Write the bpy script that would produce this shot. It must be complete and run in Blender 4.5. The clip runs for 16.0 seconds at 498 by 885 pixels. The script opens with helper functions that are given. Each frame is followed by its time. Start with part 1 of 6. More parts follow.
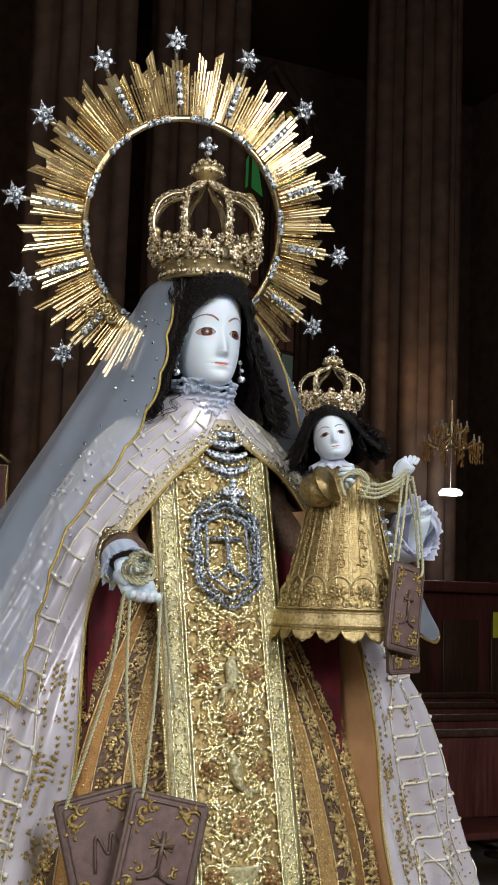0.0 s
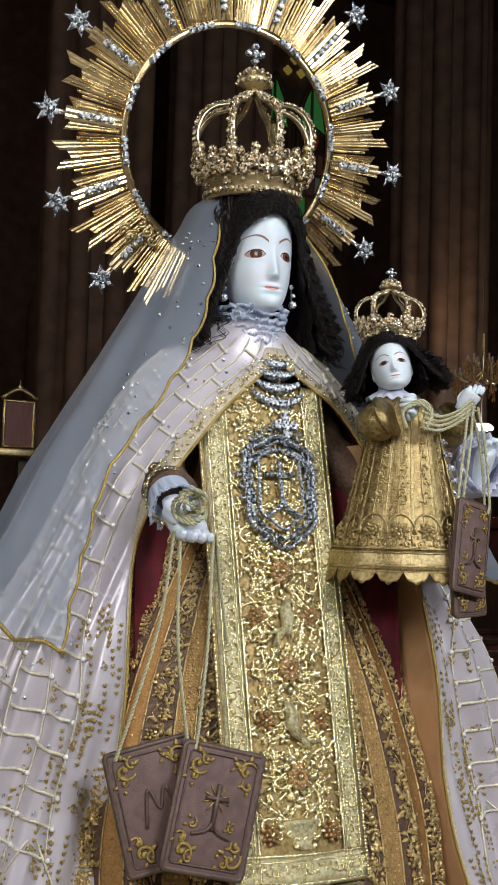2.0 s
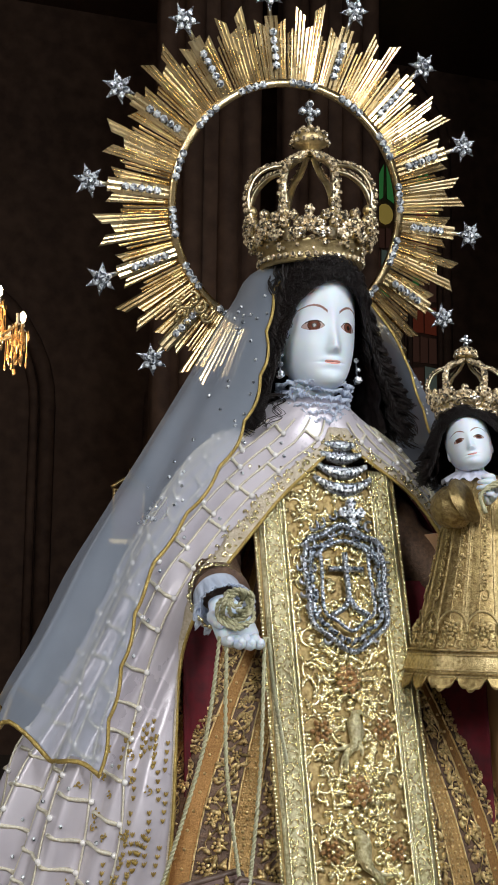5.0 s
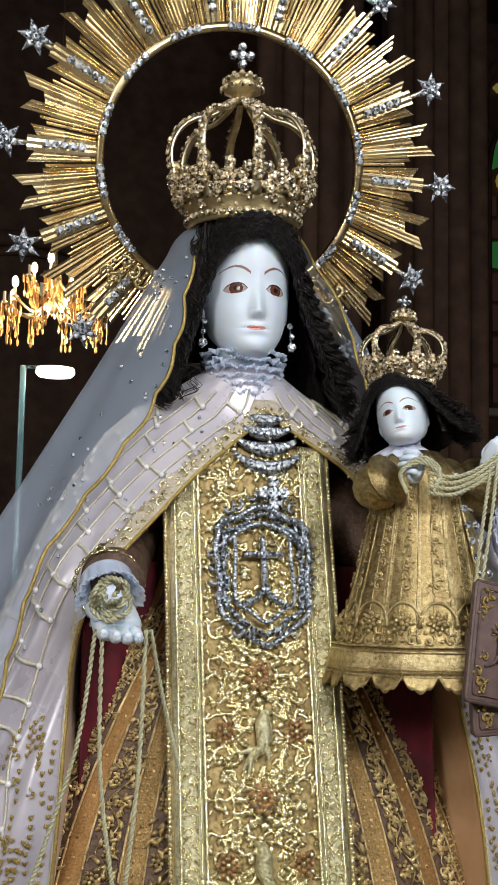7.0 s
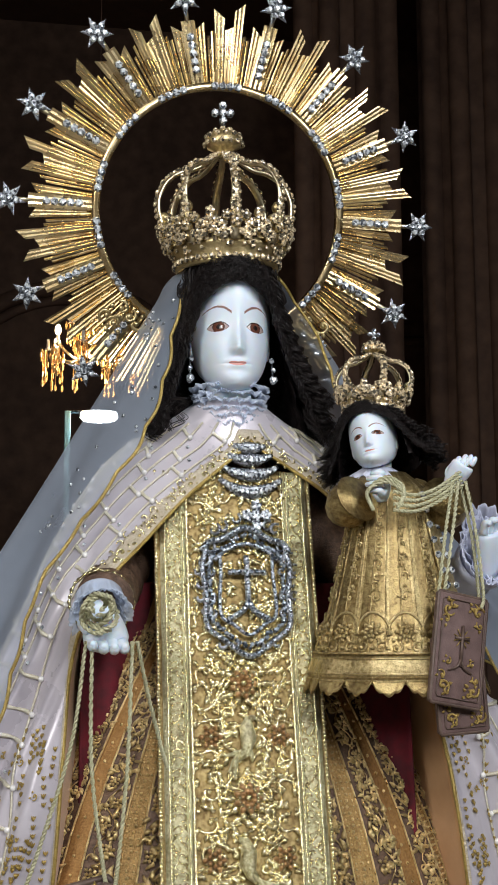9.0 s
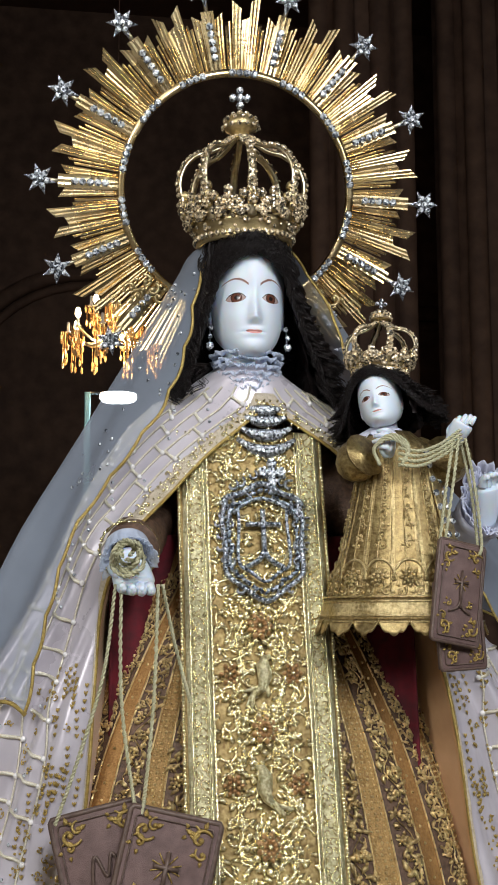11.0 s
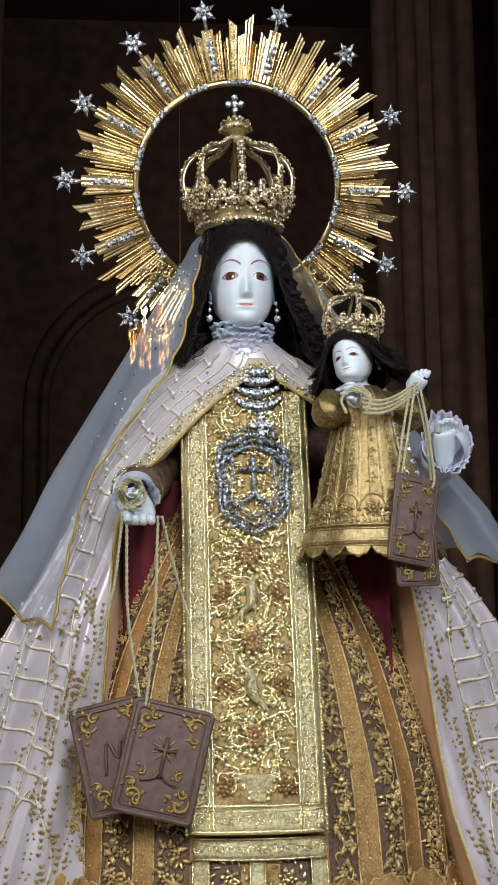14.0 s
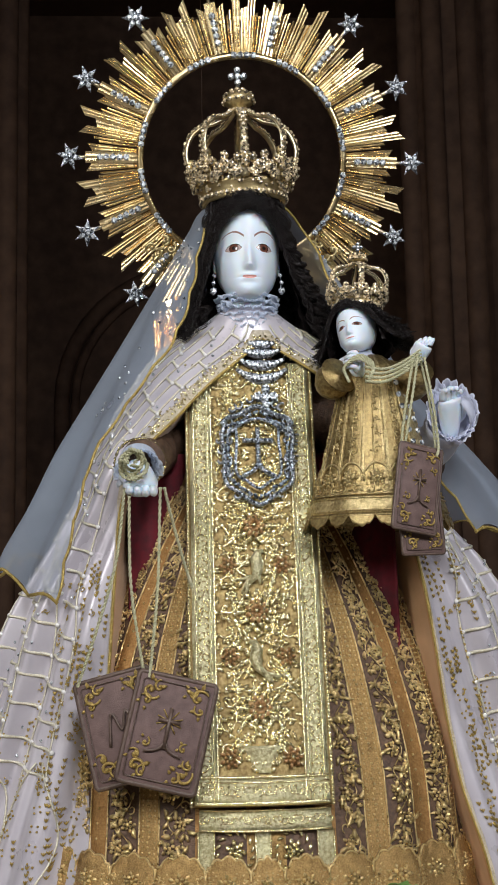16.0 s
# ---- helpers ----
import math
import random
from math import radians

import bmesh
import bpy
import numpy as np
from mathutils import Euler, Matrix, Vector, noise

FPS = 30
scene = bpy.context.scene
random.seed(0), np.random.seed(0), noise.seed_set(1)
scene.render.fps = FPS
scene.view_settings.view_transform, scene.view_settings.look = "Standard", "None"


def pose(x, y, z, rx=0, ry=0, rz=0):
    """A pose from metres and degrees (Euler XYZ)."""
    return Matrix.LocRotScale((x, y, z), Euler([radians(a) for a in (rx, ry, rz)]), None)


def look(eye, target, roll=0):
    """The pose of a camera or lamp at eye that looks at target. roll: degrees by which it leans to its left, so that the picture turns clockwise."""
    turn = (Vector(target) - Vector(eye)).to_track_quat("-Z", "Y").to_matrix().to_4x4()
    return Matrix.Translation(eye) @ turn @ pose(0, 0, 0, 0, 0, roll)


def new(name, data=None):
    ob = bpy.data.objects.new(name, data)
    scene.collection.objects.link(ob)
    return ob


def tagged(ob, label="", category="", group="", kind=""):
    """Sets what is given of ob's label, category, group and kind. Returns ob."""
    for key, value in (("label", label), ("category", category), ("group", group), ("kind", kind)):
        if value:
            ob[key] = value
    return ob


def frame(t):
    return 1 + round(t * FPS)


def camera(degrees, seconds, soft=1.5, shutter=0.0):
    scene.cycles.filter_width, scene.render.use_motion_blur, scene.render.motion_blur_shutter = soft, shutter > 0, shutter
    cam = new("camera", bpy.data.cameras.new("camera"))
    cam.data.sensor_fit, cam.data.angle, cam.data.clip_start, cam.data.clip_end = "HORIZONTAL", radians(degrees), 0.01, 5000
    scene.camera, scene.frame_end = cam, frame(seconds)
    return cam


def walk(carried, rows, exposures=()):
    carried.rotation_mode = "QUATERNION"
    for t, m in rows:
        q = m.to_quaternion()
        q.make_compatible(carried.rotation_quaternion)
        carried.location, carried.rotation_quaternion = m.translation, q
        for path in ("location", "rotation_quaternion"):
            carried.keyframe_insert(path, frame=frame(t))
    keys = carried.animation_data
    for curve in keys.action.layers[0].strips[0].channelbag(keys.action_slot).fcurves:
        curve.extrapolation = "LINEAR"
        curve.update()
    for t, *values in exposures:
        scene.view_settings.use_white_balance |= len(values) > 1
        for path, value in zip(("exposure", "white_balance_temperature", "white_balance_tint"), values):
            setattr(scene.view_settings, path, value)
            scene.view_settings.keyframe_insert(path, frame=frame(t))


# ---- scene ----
cam = camera(22.6, 16.0)
METRES, EYE, TILT, LEAN, TURN = 1.8, 1.6, 7.0, -2.0, -26.0
START_X, START_Y = -0.8661, -2.0024
ROWS = [
    (0.0, 0.0, 0.0, 0.0, 0.0, 0.0, -0.0),
    (0.5, -0.0448, -0.0348, -0.0031, -1.11, -0.59, -0.12),
    (1.0, -0.035, -0.0221, -0.0026, -1.23, -2.16, 0.75),
    (1.5, -0.0148, 0.0155, -0.0139, -1.55, -3.38, 0.64),
    (2.0, -0.0272, 0.0717, -0.0061, 1.03, -2.9, 0.37),
    (2.5, -0.0491, 0.1179, -0.0048, 1.21, -2.4, 1.08),
    (3.0, -0.0578, 0.1288, -0.0003, 0.08, -1.29, 1.81),
    (3.5, -0.0374, 0.1455, -0.0024, 1.79, -0.34, 1.27),
    (6.0, 0.0965, 0.2231, -0.0079, 8.75, 1.41, 2.45),
    (6.5, 0.1477, 0.2691, -0.0117, 9.99, 1.35, 1.77),
    (7.0, 0.1744, 0.2895, -0.0132, 13.18, 0.25, 2.54),
    (7.5, 0.1926, 0.2678, -0.0108, 15.1, 1.76, 3.16),
    (8.0, 0.2093, 0.2479, -0.0168, 15.6, 3.18, 3.72),
    (8.5, 0.2352, 0.241, -0.0235, 15.56, 2.87, 3.68),
    (9.0, 0.2475, 0.2349, -0.0292, 15.95, 2.34, 4.03),
    (11.5, 0.2853, 0.1002, -0.0551, 16.92, 1.43, 3.87),
    (12.0, 0.3118, 0.0243, -0.0553, 17.17, 0.77, 3.35),
    (12.5, 0.3466, 0.0094, -0.0646, 17.92, 0.38, 2.82),
    (13.0, 0.3734, 0.0168, -0.0895, 18.87, 0.87, 3.28),
    (13.5, 0.3898, 0.021, -0.1028, 20.01, 1.69, 4.3),
    (14.0, 0.401, 0.0283, -0.1103, 20.86, 2.24, 5.01),
    (14.5, 0.406, 0.0335, -0.1177, 21.61, 2.41, 5.15),
    (15.0, 0.412, 0.0403, -0.1228, 21.94, 2.08, 5.39),
    (15.5, 0.4207, 0.0437, -0.1309, 22.24, 2.21, 5.58),
    (16.0, 0.4231, 0.0459, -0.1368, 22.5, 2.26, 5.63),
]
walk(cam, [(t, pose(START_X, START_Y, EYE, TILT, LEAN, TURN) @ pose(METRES * x, METRES * y, METRES * z, 90 + pitch, roll, yaw)) for t, x, y, z, yaw, pitch, roll in ROWS])

# ---- world and lamps ----
world = bpy.data.worlds.new("world")
scene.world = world
world.use_nodes = True
world.node_tree.nodes["Background"].inputs[0].default_value = (0.5, 0.45, 0.4, 1)
world.node_tree.nodes["Background"].inputs[1].default_value = 0.016
scene.view_settings.exposure = 0.0


def area(name, eye, target, sx, sy, watts, colour):
    data = bpy.data.lights.new(name, "AREA")
    data.shape, data.size, data.size_y, data.energy, data.color = "RECTANGLE", sx, sy, watts, colour
    ob = new(name, data)
    ob.matrix_world = look(eye, target)
    return ob


# unseen front lights: a key read from the highlights, two side fills added
area("unseen_front_light", (0.5, -3.6, 3.6), (0, 0, 1.6), 1.3, 0.8, 98, (0.94, 0.965, 1))
area("unseen_front_light", (-2.2, -2.6, 2.9), (-0.1, 0, 1.8), 0.9, 0.7, 44, (0.97, 0.98, 0.96))
area("unseen_front_light", (2.2, -3.0, 3.0), (0.1, 0, 1.7), 0.7, 0.7, 32, (0.93, 0.97, 1))
# added light: brightens the unseen nave so the gold has something to reflect
area("nave_reflection_fill", (-4.5, -6.0, 7.6), (-4.5, -6.0, 0), 4.0, 2.0, 150, (1, 0.95, 0.88))

bulbs = bpy.data.lights.new("aisle_chandelier_light", "POINT")
bulbs.energy, bulbs.color, bulbs.shadow_soft_size = 4, (1, 0.72, 0.42), 0.3
new("aisle_chandelier_light", bulbs).location = (5.6, 7.6, 3.6)
bulbs = bpy.data.lights.new("chandelier_light", "POINT")
bulbs.energy, bulbs.color, bulbs.shadow_soft_size = 24, (1, 0.68, 0.34), 0.1
new("chandelier_light", bulbs).location = (0.03, 5.0, 3.12)

# ---- materials ----


def nodes_of(name):
    m = bpy.data.materials.new(name)
    m.use_nodes = True
    nt = m.node_tree
    return m, nt, nt.nodes["Principled BSDF"]


def surface(name, a, b=None, scale=30.0, rough=0.5, metal=0.0, bump=0.0, bscale=200.0, rough_var=0.1, kind="NOISE",
            stretch=(1, 1, 1), coat=0.0, sheen=0.0, sharp=0.0, subsurface=0.0, island=0.0):
    """A procedural surface: colour varied at two scales between a and b, with its own roughness and relief."""
    m, nt, p = nodes_of(name)
    N, L = nt.nodes, nt.links
    b = b or tuple(c * 0.75 for c in a)
    co = N.new("ShaderNodeTexCoord")
    mp = N.new("ShaderNodeMapping")
    mp.inputs["Scale"].default_value = stretch
    L.new(co.outputs["Object"], mp.inputs[0])
    big = N.new("ShaderNodeTexNoise")
    big.inputs["Scale"].default_value, big.inputs["Detail"].default_value = scale * 0.17, 3
    L.new(mp.outputs[0], big.inputs["Vector"])
    if kind == "VORONOI":
        fine = N.new("ShaderNodeTexVoronoi")
        fine.feature = "SMOOTH_F1"
        fine.inputs["Scale"].default_value = scale
        fval = fine.outputs["Distance"]
    else:
        fine = N.new("ShaderNodeTexNoise")
        fine.inputs["Scale"].default_value, fine.inputs["Detail"].default_value = scale, 6
        fval = fine.outputs["Fac"]
    L.new(mp.outputs[0], fine.inputs["Vector"])
    add = N.new("ShaderNodeMath")
    add.operation = "ADD"
    half = N.new("ShaderNodeMath")
    half.operation, half.inputs[1].default_value = "MULTIPLY_ADD", 0.5
    half.inputs[2].default_value = -0.25
    L.new(big.outputs["Fac"], half.inputs[0])
    L.new(half.outputs[0], add.inputs[0])
    L.new(fval, add.inputs[1])
    ramp = N.new("ShaderNodeValToRGB")
    ramp.color_ramp.elements[0].position, ramp.color_ramp.elements[1].position = 0.3 + sharp, 0.7 - sharp
    ramp.color_ramp.elements[0].color, ramp.color_ramp.elements[1].color = (*b, 1), (*a, 1)
    L.new(add.outputs[0], ramp.inputs[0])
    out = ramp.outputs[0]
    if island:
        geo = N.new("ShaderNodeNewGeometry")
        hsv = N.new("ShaderNodeHueSaturation")
        rng = N.new("ShaderNodeMapRange")
        rng.inputs[3].default_value, rng.inputs[4].default_value = 1 - island, 1 + island
        L.new(geo.outputs["Random Per Island"], rng.inputs[0])
        L.new(rng.outputs[0], hsv.inputs["Value"])
        L.new(out, hsv.inputs["Color"])
        out = hsv.outputs[0]
    L.new(out, p.inputs["Base Color"])
    rr = N.new("ShaderNodeMapRange")
    rr.inputs[3].default_value, rr.inputs[4].default_value = max(0.02, rough - rough_var), min(1, rough + rough_var)
    L.new(fval, rr.inputs[0])
    L.new(rr.outputs[0], p.inputs["Roughness"])
    p.inputs["Metallic"].default_value = metal
    p.inputs["Coat Weight"].default_value = coat
    p.inputs["Coat Roughness"].default_value = 0.12
    p.inputs["Sheen Weight"].default_value = sheen
    if subsurface:
        p.inputs["Subsurface Weight"].default_value = subsurface
        p.inputs["Subsurface Radius"].default_value = (0.01, 0.006, 0.004)
    if bump:
        bt = N.new("ShaderNodeTexNoise")
        bt.inputs["Scale"].default_value, bt.inputs["Detail"].default_value = bscale, 4
        L.new(mp.outputs[0], bt.inputs["Vector"])
        mixh = N.new("ShaderNodeMath")
        mixh.operation = "ADD"
        L.new(bt.outputs["Fac"], mixh.inputs[0])
        L.new(fval, mixh.inputs[1])
        bm_ = N.new("ShaderNodeBump")
        bm_.inputs["Strength"].default_value, bm_.inputs["Distance"].default_value = bump, 0.002
        L.new(mixh.outputs[0], bm_.inputs["Height"])
        L.new(bm_.outputs[0], p.inputs["Normal"])
    return m


def glow(name, colour, power):
    m, nt, p = nodes_of(name)
    p.inputs["Base Color"].default_value = (*colour, 1)
    p.inputs["Emission Color"].default_value = (*colour, 1)
    p.inputs["Emission Strength"].default_value = power
    return m


def sheer(name, colour, opacity):
    """Thin gauze: part of the light goes straight through between the threads."""
    m, nt, p = nodes_of(name)
    N, L = nt.nodes, nt.links
    p.inputs["Base Color"].default_value = (*colour, 1)
    p.inputs["Roughness"].default_value = 0.5
    p.inputs["Sheen Weight"].default_value = 0.3
    co = N.new("ShaderNodeTexCoord")
    nz = N.new("ShaderNodeTexNoise")
    nz.inputs["Scale"].default_value, nz.inputs["Detail"].default_value = 9, 4
    L.new(co.outputs["Object"], nz.inputs["Vector"])
    rng = N.new("ShaderNodeMapRange")
    rng.inputs[3].default_value, rng.inputs[4].default_value = opacity * 0.75, opacity * 1.25
    L.new(nz.outputs["Fac"], rng.inputs[0])
    tr = N.new("ShaderNodeBsdfTransparent")
    tl = N.new("ShaderNodeBsdfTranslucent")
    tl.inputs[0].default_value = (*colour, 1)
    mid = N.new("ShaderNodeMixShader")
    mid.inputs[0].default_value = 0.35
    L.new(p.outputs[0], mid.inputs[1])
    L.new(tl.outputs[0], mid.inputs[2])
    mix = N.new("ShaderNodeMixShader")
    L.new(rng.outputs[0], mix.inputs[0])
    L.new(tr.outputs[0], mix.inputs[1])
    L.new(mid.outputs[0], mix.inputs[2])
    L.new(mix.outputs[0], N["Material Output"].inputs[0])
    return m



def cut_glass(name, tint):
    """Foiled cut glass: random cells coloured bright or dark, painting in the glints."""
    m, nt, p = nodes_of(name)
    N, L = nt.nodes, nt.links
    co = N.new("ShaderNodeTexCoord")
    geo = N.new("ShaderNodeNewGeometry")
    vo = N.new("ShaderNodeTexVoronoi")
    vo.inputs["Scale"].default_value = 260
    L.new(geo.outputs["Position"], vo.inputs["Vector"])
    bw = N.new("ShaderNodeRGBToBW")
    L.new(vo.outputs["Color"], bw.inputs[0])
    ramp = N.new("ShaderNodeValToRGB")
    e = ramp.color_ramp.elements
    e[0].position, e[0].color = 0.28, (tint[0] * 0.12, tint[1] * 0.13, tint[2] * 0.15, 1)
    e[1].position, e[1].color = 0.62, (*tint, 1)
    L.new(bw.outputs[0], ramp.inputs[0])
    L.new(ramp.outputs[0], p.inputs["Base Color"])
    bp = N.new("ShaderNodeBump")
    bp.inputs["Strength"].default_value, bp.inputs["Distance"].default_value = 0.6, 0.002
    L.new(vo.outputs["Distance"], bp.inputs["Height"])
    L.new(bp.outputs[0], p.inputs["Normal"])
    p.inputs["Roughness"].default_value, p.inputs["Metallic"].default_value = 0.12, 0.45
    p.inputs["Coat Weight"].default_value, p.inputs["Coat Roughness"].default_value = 0.8, 0.03
    return m


GOLD = surface("gold_polished", (0.97, 0.88, 0.65), (0.58, 0.46, 0.27), 70, 0.33, 1.0, 0.25, 160, island=0.24)
GOLD_DULL = surface("gold_worn", (0.74, 0.6, 0.33), (0.45, 0.34, 0.16), 60, 0.38, 0.9, 0.4, 300)
GOLD_THREAD = surface("gold_bullion", (0.95, 0.87, 0.56), (0.68, 0.58, 0.31), 150, 0.24, 0.92, 0.5, 700, island=0.2)
GOLD_CLOTH = surface("gold_lame_ground", (0.4, 0.3, 0.13), (0.17, 0.11, 0.042), 180, 0.4, 0.8, 0.6, 520)
HALO_GOLD = surface("halo_gold_leaf", (0.9, 0.73, 0.43), (0.66, 0.47, 0.22), 26, 0.27, 1.0, 0.08, 90, island=0.22)
ROBE_GOLD = surface("robe_gold_lame", (0.5, 0.38, 0.17), (0.2, 0.13, 0.05), 160, 0.36, 0.85, 0.6, 420)
ROBE_TRIM = surface("robe_gold_galloon", (0.74, 0.6, 0.32), (0.36, 0.26, 0.11), 200, 0.32, 0.88, 0.8, 500)
GOLD_BORDER = surface("gold_braid", (0.84, 0.79, 0.52), (0.42, 0.36, 0.18), 240, 0.32, 0.88, 1.0, 600)
TAN_BRAID = surface("tan_gold_braid", (0.6, 0.39, 0.16), (0.3, 0.18, 0.065), 420, 0.38, 0.75, 0.7, 1000)
BROWN_CLOTH = surface("brown_gown_ground", (0.17, 0.1, 0.062), (0.075, 0.043, 0.03), 160, 0.5, 0.3, 0.8, 400)
COPPER_BRAID = surface("copper_satin_braid", (0.48, 0.27, 0.1), (0.3, 0.155, 0.052), 300, 0.45, 0.7, 0.6, 900)
COPPER = surface("copper_flower", (0.52, 0.31, 0.14), (0.3, 0.16, 0.07), 200, 0.35, 0.85, 0.5, 600)
SATIN = surface("blush_white_satin", (0.58, 0.54, 0.585), (0.47, 0.43, 0.48), 14, 0.3, 0.14, 0.06, 900, sheen=0.3)
BRAID = surface("cream_gold_net", (0.78, 0.74, 0.62), (0.62, 0.56, 0.42), 300, 0.42, 0.35, 0.5, 900)
LACE_GOLD = surface("gold_lace_edging", (0.66, 0.58, 0.47), (0.5, 0.42, 0.3), 240, 0.42, 0.3, 0.9, 700)
TRIM = surface("antique_gold_trim", (0.52, 0.38, 0.12), (0.36, 0.25, 0.07), 220, 0.4, 0.6, 0.6, 900)
VELVET = surface("dark_red_velvet", (0.13, 0.004, 0.012), (0.06, 0.002, 0.006), 60, 0.85, 0, 0.2, 600)
LINING = surface("apricot_lining", (0.62, 0.36, 0.18), (0.5, 0.27, 0.12), 22, 0.5, 0, 0.1, 700, sheen=0.3)
PORCELAIN = surface("painted_ivory_skin", (0.7, 0.765, 0.845), (0.67, 0.735, 0.815), 18, 0.46, 0, 0.0, rough_var=0.03, coat=0.05, subsurface=0.4)
EYE_WHITE = surface("glass_eye_white", (0.47, 0.36, 0.34), (0.4, 0.3, 0.28), 300, 0.15)
IRIS = surface("glass_eye_brown", (0.16, 0.06, 0.04), (0.09, 0.032, 0.02), 400, 0.1)
PUPIL = surface("black_lash_paint", (0.03, 0.018, 0.015), (0.02, 0.012, 0.01), 300, 0.25)
BROW = surface("brown_brow_paint", (0.27, 0.14, 0.12), (0.2, 0.1, 0.085), 300, 0.4)
LIP = surface("rose_lip_paint", (0.72, 0.36, 0.32), (0.66, 0.3, 0.27), 300, 0.3)
HAIR = surface("black_brown_hair", (0.015, 0.0095, 0.009), (0.004, 0.003, 0.003), 220, 0.45, 0, 0.2, 500, island=0.6)
HAIR.node_tree.nodes["Principled BSDF"].inputs["Specular IOR Level"].default_value = 0.32
GEM = cut_glass("rhinestone", (0.9, 0.95, 1.0))
GEM_WARM = cut_glass("warm_rhinestone", (0.9, 0.72, 0.46))
GEM_DARK = cut_glass("smoky_rhinestone", (0.46, 0.53, 0.62))
GOWN_THREAD = surface("aged_gold_thread", (0.82, 0.64, 0.33), (0.5, 0.36, 0.16), 150, 0.3, 0.88, 0.6, 700, island=0.25)
PEARL = surface("pearl_bead", (0.85, 0.83, 0.8), (0.75, 0.72, 0.7), 80, 0.2, 0.1, coat=0.4)
SILVER = surface("dark_silver_setting", (0.42, 0.44, 0.48), (0.2, 0.21, 0.24), 200, 0.28, 0.95, 0.5, 600)
LACE_BLUE = sheer("pale_blue_lace", (0.78, 0.85, 0.98), 0.55)
LACE_WHITE = sheer("white_lace", (0.8, 0.82, 0.95), 0.85)
ROPE = surface("pale_gold_cord", (0.62, 0.6, 0.42), (0.4, 0.38, 0.22), 500, 0.5, 0.3, 0.5, 1200)
LEATHER = surface("brown_felt_panel", (0.17, 0.105, 0.095), (0.11, 0.065, 0.058), 70, 0.62, 0, 0.5, 700)
LEATHER_RIM = surface("brown_satin_rim", (0.13, 0.085, 0.065), (0.08, 0.05, 0.04), 120, 0.42, 0.1, 0.3, 600)
EMB_DARK = surface("old_gold_thread", (0.5, 0.36, 0.12), (0.32, 0.21, 0.06), 300, 0.42, 0.6, 0.6, 900)
VEIL = sheer("white_gauze", (0.58, 0.67, 0.82), 0.36)
STONE = surface("dark_brown_stone", (0.18, 0.106, 0.072), (0.095, 0.054, 0.038), 6, 0.8, 0, 0.6, 40)
WOOD_DARK = surface("dark_varnished_wood", (0.1, 0.05, 0.03), (0.05, 0.024, 0.014), 9, 0.42, 0, 0.3, 60, stretch=(6, 6, 0.6))
WOOD_RED = surface("red_brown_wood", (0.16, 0.05, 0.04), (0.09, 0.025, 0.02), 9, 0.4, 0, 0.3, 60, stretch=(6, 6, 0.6))
PLASTER = surface("cream_plaster", (0.62, 0.56, 0.46), (0.5, 0.44, 0.35), 4, 0.85, 0, 0.3, 30)
TILE = surface("grey_floor_stone", (0.3, 0.27, 0.24), (0.2, 0.18, 0.16), 5, 0.45, 0, 0.2, 40)
CRYSTAL = surface("amber_crystal", (0.9, 0.6, 0.28), (0.6, 0.34, 0.12), 120, 0.12, 0.3, island=0.4)
FLAME = glow("candle_bulb", (1.0, 0.72, 0.36), 40)
LAMP_WHITE = glow("white_lamp", (0.9, 0.97, 1.0), 22)
YELLOW = surface("yellow_paper", (0.85, 0.82, 0.04), (0.76, 0.72, 0.03), 20, 0.6)
INK = surface("dark_print", (0.06, 0.06, 0.03), (0.04, 0.04, 0.02), 60, 0.7)
TEAL = surface("teal_glass", (0.2, 0.34, 0.36), (0.12, 0.22, 0.24), 8, 0.2, 0.1)
LEAF = surface("fresh_green_leaf", (0.16, 0.34, 0.08), (0.1, 0.24, 0.05), 60, 0.45, 0, 0.2, 200)
# window panes emit weakly, in place of light coming through the glass
GLASS_RED = glow("stained_glass_red", (0.2, 0.04, 0.02), 0.16)
GLASS_GREEN = glow("stained_glass_green", (0.03, 0.16, 0.04), 0.42)
GLASS_PALE = glow("stained_glass_pale_teal", (0.1, 0.13, 0.11), 0.26)
GLASS_DUSK = glow("stained_glass_dusky_brown", (0.11, 0.05, 0.035), 0.13)
GLASS_AMBER = glow("stained_glass_amber", (0.3, 0.22, 0.05), 0.45)

# ---- mesh tools ----
WORLD_OF = {}


